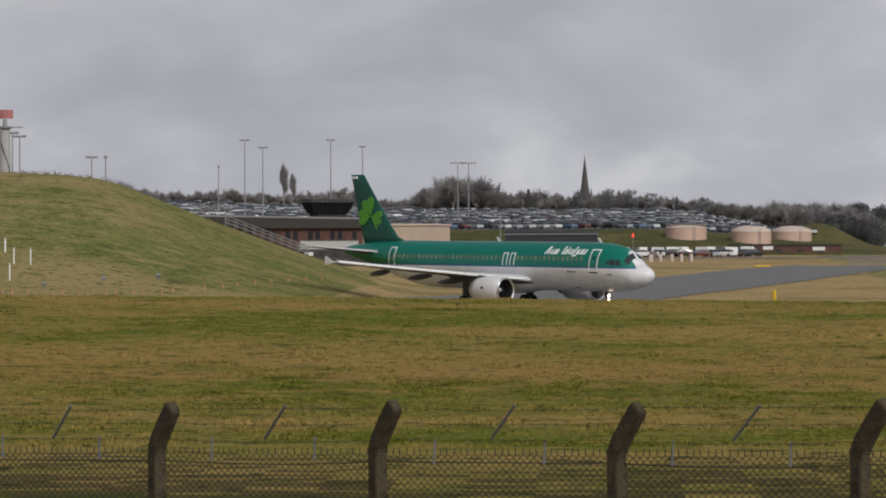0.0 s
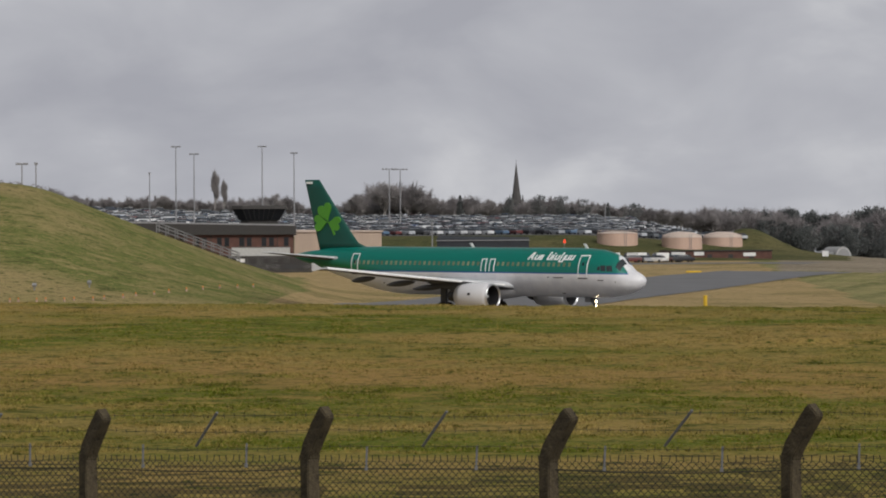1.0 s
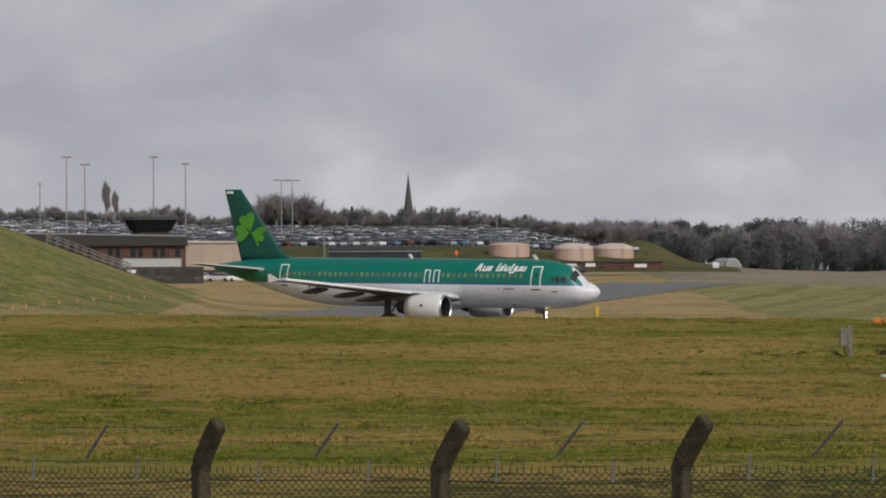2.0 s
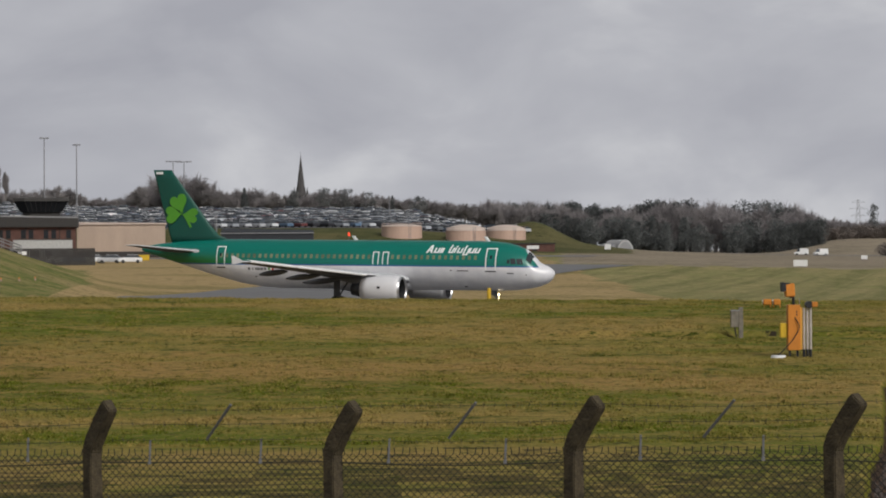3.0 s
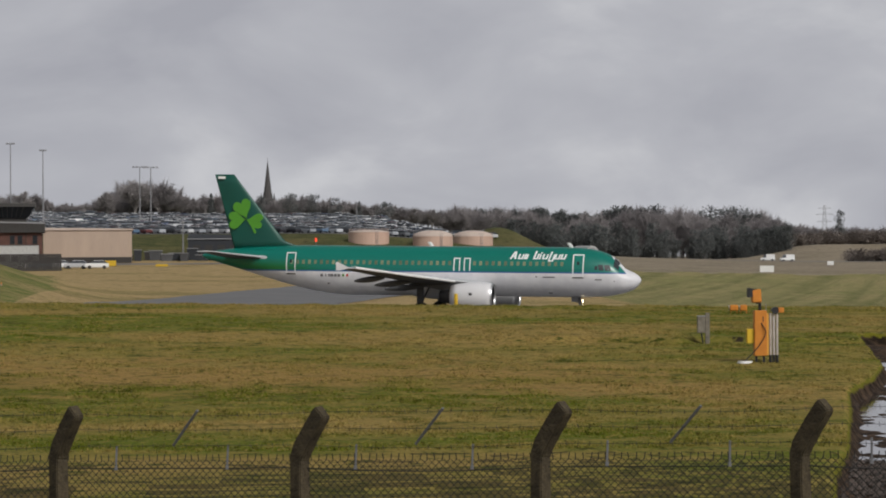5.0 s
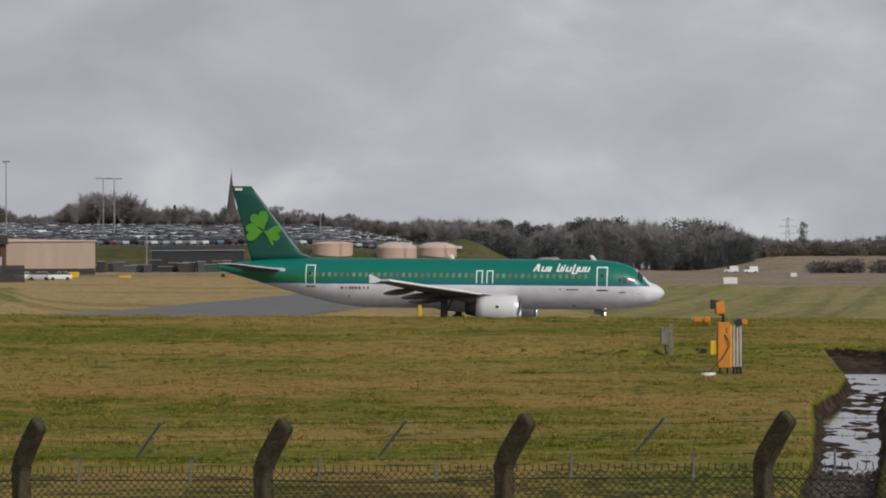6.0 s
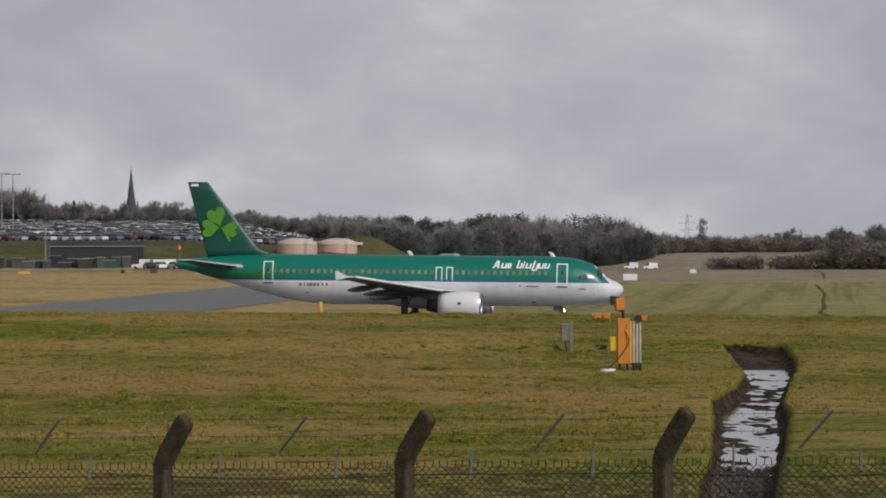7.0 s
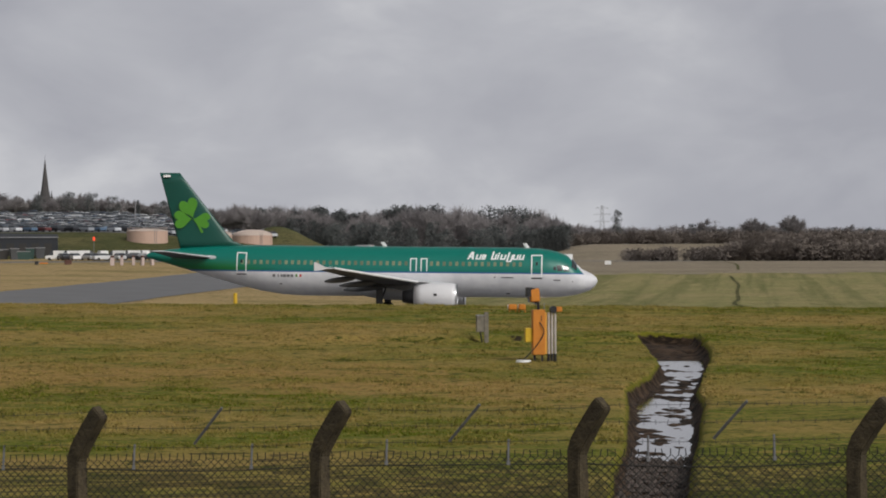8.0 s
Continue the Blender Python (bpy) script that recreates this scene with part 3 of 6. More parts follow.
    # emblem: three heart-shaped leaves and a stem, proud of both faces
    for side in (-1, 1):
        cx, cz = 33.66, 7.98
        for ang, size in ((111, 1.08), (184, 1.0), (352, 0.88)):
            bm = bmesh.new()
            ring = []
            for k in range(28):
                a = 2 * math.pi * k / 28
                hx, hy = 16 * math.sin(a) ** 3, 13 * math.cos(a) - 5 * math.cos(2 * a) - 2 * math.cos(3 * a) - math.cos(4 * a)
                lx, ly = hx * 0.046 * size, ((hy + 17) * 0.053 + 0.05) * size
                r = radians(ang - 90)
                ring.append((cx + (lx * math.cos(r) - ly * math.sin(r)) * -1.0, cz + lx * math.sin(r) + ly * math.cos(r)))
            loft(bm, [[(-px, side * d, pz) for px, pz in ring] for d in (0.05, 0.235)])
            part("emblem_leaf", bm, M["leafgreen"], fin, "lime green emblem leaf")
        bm = bmesh.new()
        pts = [(33.68, 7.98), (33.30, 7.42), (32.98, 6.78), (32.80, 6.88), (33.12, 7.5), (33.52, 8.02)]
        loft(bm, [[(-px, side * d, pz) for px, pz in pts] for d in (0.05, 0.24)])
        part("emblem_stem", bm, M["leafgreen"], fin, "lime green emblem stem")
    for side in (-1, 1):
        # wing
        bm = bmesh.new()
        secs = ((0.6, 11.4, 7.6, 2.45, 0.075), (1.98, 12.45, 6.6, 2.6, 0.07), (6.4, 14.75, 4.2, 3.0, 0.06), (11.5, 17.4, 2.85, 3.5, 0.055), (16.7, 20.2, 1.55, 4.05, 0.05))
        loft(bm, [foil(xa, ch, side * y, z, th) for y, xa, ch, z, th in secs])
        wing = part("wing", bm, M["grey"], plane, "pale grey swept wing", True)
        # thin skin below the wing holds its shade as dark colour
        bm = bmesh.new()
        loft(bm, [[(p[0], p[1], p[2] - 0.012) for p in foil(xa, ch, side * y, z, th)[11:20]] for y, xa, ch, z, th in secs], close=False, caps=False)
        part("wing_underside", bm, M["under"], wing, "dark grey wing underside, shade painted in", True)
        bm = bmesh.new()
        loft(bm, [[(-(xa - 0.06), side * y, z - 0.05), (-(xa - 0.09), side * y, z + 0.02), (-(xa + 0.02), side * y, z + 0.1), (-(xa + 0.45), side * y, z + 0.19)] for y, xa, z in ((2.3, 12.62, 2.63), (6.4, 14.75, 3.0), (11.5, 17.4, 3.5), (16.6, 20.15, 4.04))], close=False, caps=False)
        part("slat", bm, M["mark"], wing, "bright white leading edge")
        bm = bmesh.new()
        tip = [(20.6, 4.05), (21.1, 4.3), (21.55, 4.52), (21.7, 4.48), (21.66, 4.1), (21.68, 3.85), (21.45, 3.84), (21.0, 3.93)]
        loft(bm, [[(-px, side * (16.72 + d), pz) for px, pz in tip] for d in (0.0, 0.07)])
        part("wingtip_fence", bm, M["white"], wing, "white wingtip fence")
        for y, xa, z, ln in ((4.6, 17.2, 2.62, 3.4), (8.2, 17.6, 3.0, 3.0), (11.9, 18.9, 3.36, 2.5)):
            bm = bmesh.new()
            rings = []
            for i in range(9):
                t = i / 8
                r = 0.26 * math.sin(math.pi * (0.03 + 0.94 * t)) ** 0.6
                rings.append([(-(xa + ln * t), side * y + 0.6 * r * math.cos(a), z - 0.10 - 0.28 * t + r * math.sin(a)) for a in [2 * math.pi * k / 10 for k in range(10)]])
            # fairings share the shade-darkened grey of the wing underside
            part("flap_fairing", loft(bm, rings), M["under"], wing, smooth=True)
        # tailplane
        bm = bmesh.new()
        loft(bm, [foil(xa, ch, side * y, z, 0.05) for y, xa, ch, z in ((0.3, 31.3, 4.0, 4.72), (1.2, 31.9, 3.55, 4.78), (6.22, 35.0, 1.3, 5.25))])
        tp = part("tailplane", bm, M["grey"], plane, "pale grey tailplane", True)
        # the tailplane's lower skin has its shade in the colour too
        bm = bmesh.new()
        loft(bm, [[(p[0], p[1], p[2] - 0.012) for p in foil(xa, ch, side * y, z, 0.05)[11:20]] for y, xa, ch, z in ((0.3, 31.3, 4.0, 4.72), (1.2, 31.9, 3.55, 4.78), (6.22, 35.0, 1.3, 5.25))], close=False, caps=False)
        part("tailplane_underside", bm, M["under"], tp, "dark grey tailplane underside, shade painted in", True)
        bm = bmesh.new()
        rings = []
        for i in range(9):
            t = i / 8
            r = max(0.04, math.sin(math.pi * (0.04 + 0.92 * t)) ** 0.5 * (1 - 0.55 * t))
            zc, hh, hw = body_at(31.0 + 2.7 * t)
            rings.append([(-(31.0 + 2.7 * t), side * (hw * 0.80 + 0.34 * r * math.cos(a)), 4.66 + 0.10 * t + 0.40 * r * math.sin(a)) for a in [2 * math.pi * k / 14 for k in range(14)]])
        part("root_fairing", loft(bm, rings), M["grey"], tp, "pale grey root fairing", True)
        # engine
        ey, ez = side * 5.75, 1.75
        bm = bmesh.new()
        lathe(bm, [(-11.30, 0.99), (-11.34, 1.07), (-11.7, 1.15), (-12.4, 1.20), (-13.3, 1.17), (-14.1, 1.04), (-14.75, 0.90), (-14.72, 0.84), (-14.0, 0.86)], (0, ey, ez))
        eng = part("engine", bm, M["white"], plane, "white engine nacelle", True)
        bm = bmesh.new()
        lathe(bm, [(-11.36, 0.905), (-11.26, 0.95), (-11.235, 1.0), (-11.30, 1.065), (-11.38, 1.092)], (0, ey, ez))
        part("intake_lip", bm, M["steel"], eng, "bright intake lip", True)
        bm = bmesh.new()
        lathe(bm, [(-12.35, 0.02), (-12.35, 0.86), (-11.7, 0.85), (-11.35, 0.91)], (0, ey, ez))
        part("intake_duct", bm, M["dark"], eng, "dark intake")
        bm = bmesh.new()
        lathe(bm, [(-11.75, 0.02), (-11.85, 0.12), (-12.3, 0.28)], (0, ey, ez), 16)
        part("spinner", bm, M["grey"], eng, smooth=True)
        bm = bmesh.new()
        for k in range(20):
            a = 2 * math.pi * k / 20
            c, s = math.cos(a), math.sin(a)
            vs = [bm.verts.new((-12.28 + dx, ey + r * c + w * s, ez + r * s - w * c)) for r, w, dx in ((0.26, 0.03, 0.02), (0.84, 0.10, 0.1), (0.84, -0.10, -0.03), (0.26, -0.03, -0.02))]
            bm.faces.new(vs)
        part("fan", bm, M["dark"], eng, "dark fan blades")
        bm = bmesh.new()
        lathe(bm, [(-14.1, 0.72), (-15.0, 0.60), (-15.7, 0.45), (-15.68, 0.40), (-15.0, 0.4)], (0, ey, ez), 20)
        part("exhaust", bm, M["dark"], eng, "dark exhaust nozzle", True)
        bm = bmesh.new()
        loft(bm, [[(-x0, ey - w, z0), (-x0, ey + w, z0), (-x1, ey + w, z1), (-x1, ey - w, z1)] for x0, x1, z0, z1, w in ((12.3, 15.6, 2.75, 2.2, 0.08), (12.9, 17.0, 2.85, 2.55, 0.18), (14.6, 18.2, 3.0, 2.8, 0.12))])
        # pylon wears the same dark under-wing shade colour
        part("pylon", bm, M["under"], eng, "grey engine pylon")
        bm = bmesh.new()
        box(bm, -13.1, -12.85, ey + side * 1.16 - 0.03, ey + side * 1.16 + 0.03, ez + 0.1, ez + 0.3)
        part("nacelle_mark", bm, M["dark"], eng, "small dark mark")
        # main gear
        gy = side * 3.8
        bm = bmesh.new()
        rod(bm, (-17.71, gy, 0.55), (-17.71, gy * 0.97, 2.7), 0.14)
        rod(bm, (-17.71, gy - 0.55, 0.58), (-17.71, gy + 0.55, 0.58), 0.09)
        rod(bm, (-17.71, gy, 1.0), (-17.3, gy - side * 1.4, 2.5), 0.07)
        box(bm, -18.0, -17.42, gy + side * 0.30, gy + side * 0.35, 1.05, 2.55, 0.02)
        leg = part("main_gear", bm, M["under"], plane, "grey main gear leg with door")
        for o in (-0.46, 0.46):
            wheel(plane, -17.71, gy + o, 0.58, 0.58, 0.4)
    # nose gear
    bm = bmesh.new()
    rod(bm, (-5.07, 0, 0.38), (-5.1, 0, 2.1), 0.1)
    rod(bm, (-5.07, -0.32, 0.38), (-5.07, 0.32, 0.38), 0.06)
    rod(bm, (-5.07, 0, 1.1), (-6.0, 0, 1.9), 0.05)
    box(bm, -5.75, -5.2, 0.36, 0.39, 1.3, 1.8, 0.01)
    box(bm, -5.75, -5.2, -0.39, -0.36, 1.3, 1.8, 0.01)
    leg = part("nose_gear", bm, M["fairing"], plane, "grey nose gear leg with doors")
    for o, z in ((0.0, 0.98), (0.0, 1.36)):
        bm = bmesh.new()
        rod(bm, (-4.98, o, z), (-4.88, o, z), 0.10, 0.13, 14)
        lamp = part("lamp_housing", bm, M["dark"], leg)
        bm = bmesh.new()
        rod(bm, (-4.885, o, z), (-4.85, o, z), 0.12, 0.10, 14)
        part("taxi_lamp", bm, M["lampglow"], leg, "lit taxi lamp")
    for o in (-0.25, 0.25):
        wheel(plane, -5.07, o, 0.38, 0.38, 0.22)
    return plane


WHEELS = []


def wheel(plane, x, y, z, r, w):
    bm = bmesh.new()
    lathe(bm, [(-w / 2, r * 0.5), (-w / 2, r * 0.86), (-w / 2 + 0.06, r), (w / 2 - 0.06, r), (w / 2, r * 0.86), (w / 2, r * 0.5)], (0, 0, 0), 24)
    bmesh.ops.transform(bm, matrix=Matrix.Rotation(radians(90), 4, "Z"), verts=bm.verts[:])
    tyre = part("wheel", bm, M["rubber"], plane, "black rubber tyre", True)
    bm = bmesh.new()
    lathe(bm, [(-w / 2 + 0.05, 0.02), (-w / 2 + 0.02, r * 0.52), (w / 2 - 0.02, r * 0.52), (w / 2 - 0.05, 0.02)], (0, 0, 0), 12)
    bmesh.ops.transform(bm, matrix=Matrix.Rotation(radians(90), 4, "Z"), verts=bm.verts[:])
    for k in range(5):
        a = 2 * math.pi * k / 5
        box(bm, r * 0.3 * math.cos(a) - 0.03, r * 0.3 * math.cos(a) + 0.03, -w / 2, w / 2, r * 0.3 * math.sin(a) - 0.03, r * 0.3 * math.sin(a) + 0.03)
    part("rim", bm, M["grey"], tyre, "grey wheel rim")
    tyre.matrix_basis = pose(x, y, z)
    WHEELS.append((tyre, x, y, z, r))


airliner = build_airliner()


# ---------------------------------------------------------------- sky beyond the land
def cloud_material():
    """Glowing overcast: soft, wide banks of lighter and darker cloud."""
    m = bpy.data.materials.new("overcast cloud")
    m.use_nodes = True
    n, l = m.node_tree.nodes, m.node_tree.links
    n.clear()
    out, em = n.new("ShaderNodeOutputMaterial"), n.new("ShaderNodeEmission")
    co, mp = n.new("ShaderNodeTexCoord"), n.new("ShaderNodeMapping")
    mp.inputs["Scale"].default_value = (1, 1, 2.0)
    l.new(co.outputs["Object"], mp.inputs["Vector"])
    a, b = n.new("ShaderNodeTexNoise"), n.new("ShaderNodeTexNoise")
    a.inputs["Scale"].default_value, a.inputs["Detail"].default_value, a.inputs["Distortion"].default_value = 0.0030, 5, 0.3
    b.inputs["Scale"].default_value, b.inputs["Detail"].default_value = 0.0007, 3
    l.new(mp.outputs[0], a.inputs["Vector"])
    l.new(mp.outputs[0], b.inputs["Vector"])
    add = n.new("ShaderNodeMath")
    add.operation = "ADD"
    l.new(a.outputs["Fac"], add.inputs[0])
    l.new(b.outputs["Fac"], add.inputs[1])
    r = n.new("ShaderNodeValToRGB")
    e = r.color_ramp.elements
    e[0].position, e[0].color = 0.40, (0.405, 0.412, 0.458, 1)
    e[1].position, e[1].color = 0.60, (0.615, 0.62, 0.648, 1)
    mid = e.new(0.52)
    mid.color = (0.495, 0.502, 0.542, 1)
    half = n.new("ShaderNodeMath")
    half.operation = "MULTIPLY"
    half.inputs[1].default_value = 0.5
    l.new(add.outputs[0], half.inputs[0])
    l.new(half.outputs[0], r.inputs[0])
    l.new(r.outputs[0], em.inputs["Color"])
    l.new(em.outputs[0], out.inputs["Surface"])
    return m


def build_sky():
    n, rad = 96, 4000.0
    verts = [(rad * math.sin(2 * math.pi * i / n), rad * math.cos(2 * math.pi * i / n), z) for z in (-60, 250, 500, 800, 1150) for i in range(n)]
    faces = [(k * n + i, k * n + (i + 1) % n, (k + 1) * n + (i + 1) % n, (k + 1) * n + i) for k in range(4) for i in range(n)]
    tagged(raw("backdrop", verts, faces, cloud_material(), True), "grey overcast sky with soft cloud banks", "sky", kind="structure")


build_sky()

# ---------------------------------------------------------------- perimeter fence
FENCE_AT, FENCE_TURN, BAY = Vector((-4.43, 28.25, 0)), radians(-19.0), 2.5
FENCE_DIR = Vector((math.cos(FENCE_TURN), math.sin(FENCE_TURN), 0))
LEAN = Vector((math.cos(radians(-48)), math.sin(radians(-48)), 0))   # the way the cranked arms point


POST_SHIFT = {0: -0.02, 1: -0.005, 2: 0.01, 3: -0.035, 4: -0.02, 5: 0.0}   # posts stand a little off the even bays


def fence_point(k, z, out=0.0):
    """k bays along the fence at height z; the line climbs a little along its run."""
    p = FENCE_AT + FENCE_DIR * BAY * k + LEAN * out
    return Vector((p.x, p.y, z + 0.048 * k))


def stuff(ob, label=""):
    return tagged(ob, label, kind="stuff")


def build_fence():
    fence = thing("fence", "weathered concrete post and chain-link fence topped with barbed wire", "fence")
    lo, hi = -2, 8
    first = None
    for k in range(lo, hi + 1):
        p = fence_point(k + POST_SHIFT.get(k, 0.0), 0.0)
        if first is None:
            bm = bmesh.new()
            w = 0.071
            rows = []
            for z, o, s, up in ((0.0, 0, 1.12, 0), (1.5, 0, 1.08, 0), (2.5, 0, 1.04, 0), (2.80, 0.0, 1.02, 0.25), (2.90, 0.045, 1.0, 0.6), (3.07, 0.165, 0.92, 0.75), (3.235, 0.295, 0.86, 0.75), (3.265, 0.315, 0.78, 0.75)):
                rows.append([(a * w * s + o, b * w * s, z - up * a * w) for a, b in ((-1, -1), (1, -1), (1, 1), (-1, 1))])
            loft(bm, rows)
            bmesh.ops.bevel(bm, geom=[e for e in bm.edges], offset=0.012, segments=2, affect="EDGES")
            for v in bm.verts:
                v.co += 0.008 * noise.noise_vector(v.co * 9) + 0.004 * noise.noise_vector(v.co * 31)
            first = part("post", bm, M["concrete"], fence, "lichen-stained cranked concrete post")
            first.matrix_basis = pose(p.x, p.y, p.z, 0, 0, -48)
        else:
            share("post", first.data, pose(p.x, p.y, p.z + 0.02 * math.sin(k * 2.3), math.sin(k * 1.7) * 0.5, math.sin(k * 2.9) * 0.6, -48 + 3 * math.sin(k * 4.1)), fence)
    # line wires and barbed wires, sagging a little in each bay
    for z, out, r, barbs in ((2.685, 0.0, 0.0058, False), (1.7, 0.0, 0.004, False), (2.91, 0.03, 0.0022, True), (3.085, 0.18, 0.0022, True), (3.245, 0.325, 0.0022, True)):
        bm = bmesh.new()
        for k in range(lo, hi):
            for i in range(6):
                a, b = i / 6, (i + 1) / 6
                sag = 0.02 * (1 + math.sin(k * 3.3 + z * 5))
                rod(bm, fence_point(k + a, z - sag * 4 * a * (1 - a), out), fence_point(k + b, z - sag * 4 * b * (1 - b), out), r, seg=4)
            if barbs:
                for i in range(22):
                    a = (i + 0.5) / 22
                    p = fence_point(k + a, z - sag * 4 * a * (1 - a), out)
                    t = 0.6 * math.sin(i * 2.1 + k)
                    rod(bm, p - Vector((0.012 * t, 0, 0.024)), p + Vector((0.012 * t, 0, 0.024)), 0.003, seg=3)
        stuff(part("barbed_wire" if barbs else "line_wire", bm, M["wire"], fence, "rusting barbed wire" if barbs else "dark straining wire"))
    # chain link: two families of slanting wires and twisted tips
    verts, faces = [], []
    pitch, top, low = 0.0735, 2.76, 0.35
    tall = top - low
    along = (hi - lo) * BAY

    def bar(a, b, r):
        i = len(verts)
        d = (b - a).normalized()
        s = d.cross(Vector((0, 1, 0))).normalized() * r
        u = Vector((0, -r, 0))
        for q in (a, b):
            verts.extend([tuple(q + s), tuple(q - s * 0.5 + u), tuple(q - s * 0.5 - u)])
        faces.extend([(i, i + 1, i + 4, i + 3), (i + 1, i + 2, i + 5, i + 4), (i + 2, i, i + 3, i + 5)])

    def wire_at(s, z):
        p = fence_point(lo + s / BAY, z)
        return p + Vector((0, 0.02, 0))

    n = int((along + tall) / pitch)
    for j in range(n):
        s0 = j * pitch - tall
        for fam in (0, 1):
            a, b = (s0, s0 + tall) if fam == 0 else (s0 + tall, s0)
            z0, z1 = low, top
            ca, cb = min(max(a, 0), along), min(max(b, 0), along)
            if abs(b - a) < 1e-6 or abs(ca - cb) < 0.02:
                continue
            za, zb = z0 + (z1 - z0) * (ca - a) / (b - a), z0 + (z1 - z0) * (cb - a) / (b - a)
            off = Vector((0, 0.004 if fam else -0.004, 0))
            bar(wire_at(ca, za) + off, wire_at(cb, zb) + off, 0.0042)
    for j in range(int(along / pitch)):
        p = wire_at(j * pitch, top)
        tilt = 0.012 * math.sin(j * 1.9)
        bar(p - Vector((0, 0, 0.01)), p + Vector((tilt, 0, 0.06)), 0.0058)
    net = raw("chain_link", verts, faces, M["wire"])
    net.parent = fence
    stuff(net, "dark chain-link netting")
    # steel stubs and slanting arms between the posts
    stub = arm = None
    for k in range(lo, hi):
        for f in (0.235, 0.705):
            p = fence_point(k + f, 2.70 + 0.02 * math.sin(k * 5 + f))
            if stub is None:
                bm = bmesh.new()
                box(bm, -0.010, 0.010, -0.010, 0.010, 0, 0.225, 0.003)
                box(bm, -0.016, 0.016, -0.016, 0.016, -0.02, 0.02, 0.003)
                stub = part("stub", bm, M["dullzinc"], fence, "galvanised steel stub")
                stub.matrix_basis = pose(*p)
            else:
                share("stub", stub.data, pose(*p, 0, 3 * math.sin(k * 7 + f), 0), fence)
        p = fence_point(k + 0.48, 2.91)
        if arm is None:
            bm = bmesh.new()
            rod(bm, (0, 0, 0), (0.37, 0, 0.36), 0.015, seg=6)
            arm = part("steel_arm", bm, M["dullzinc"], fence, "galvanised slanting wire arm")
            arm.matrix_basis = pose(*p, 0, 0, -48)
        else:
            share("steel_arm", arm.data, pose(*p, 0, 0, -48), fence)


build_fence()


# ---------------------------------------------------------------- ditch
def build_ditch():
    # standing water between shoals
    mid = spline([(x, y, w) for x, y, w in DITCH], 24)
    verts, faces = [], []
    rows = [p for p in mid if 67 < p.y < 122]
    for i, p in enumerate(rows):
        t = (rows[min(i + 1, len(rows) - 1)] - rows[max(i - 1, 0)])
        side = Vector((t.y, -t.x, 0)).normalized()
        level = -0.0105 * p.x * ss(60, 150, p.y) + 1.82 * ss(85, 168, p.y) - 0.595
        for k in (-1, 0, 1):
            q = p + side * p.z * 1.1 * k
            verts.append((q.x, q.y, level))
    for i in range(len(rows) - 1):
        for k in range(2):
            faces.append((i * 3 + k, i * 3 + k + 1, (i + 1) * 3 + k + 1, (i + 1) * 3 + k))
    tagged(raw("water", verts, faces, M["water"], True), "shallow still water reflecting the grey sky", "water", kind="structure")
    rnd = random.Random(4)
    # stones in the near bed
    verts, faces = [], []
    for _ in range(2600):
        y = rnd.uniform(44, 70)
        c = min(mid, key=lambda p: abs(p.y - y))
        x = c.x + rnd.uniform(-0.95, 0.95) * c.z
        r = rnd.uniform(0.03, 0.09)
        z = height(x, y) + 0.02
        i0 = len(verts)
        for dx, dy, dz in ((1, 0, 0), (0, 1, 0), (-1, 0, 0), (0, -1, 0), (0.1, 0.1, 0.9), (0, 0, -0.6)):
            verts.append((x + dx * r * rnd.uniform(0.7, 1.2), y + dy * r * rnd.uniform(0.7, 1.2), z + dz * r))
        for a, b in ((0, 1), (1, 2), (2, 3), (3, 0)):
            faces += [(i0 + a, i0 + b, i0 + 4), (i0 + b, i0 + a, i0 + 5)]
    stuff(raw("stones", verts, faces, M["gravel"]), "wet dark stones in the ditch bed")["category"] = "stones"
    # dark furrow that carries the ditch on across the far field
    pts = [(71.5, 270.0), (75.5, 292), (83.0, 319.0), (93.5, 360), (102, 392.0), (108.5, 420), (113.5, 441.8)]
    strip("furrow", pts, 0.5, 0.05, M["bank"], "dark open furrow across the far grass", "ditch", across=3)
    strip("furrow", [(127, 488), (150, 580), (175, 700)], 0.6, 0.05, M["bank"], "dark open furrow across the far grass", "ditch", across=2)


build_ditch()


# ---------------------------------------------------------------- airfield equipment
def on_land(x, y, up=0.0):
    return (x, y, height(x, y) + up)


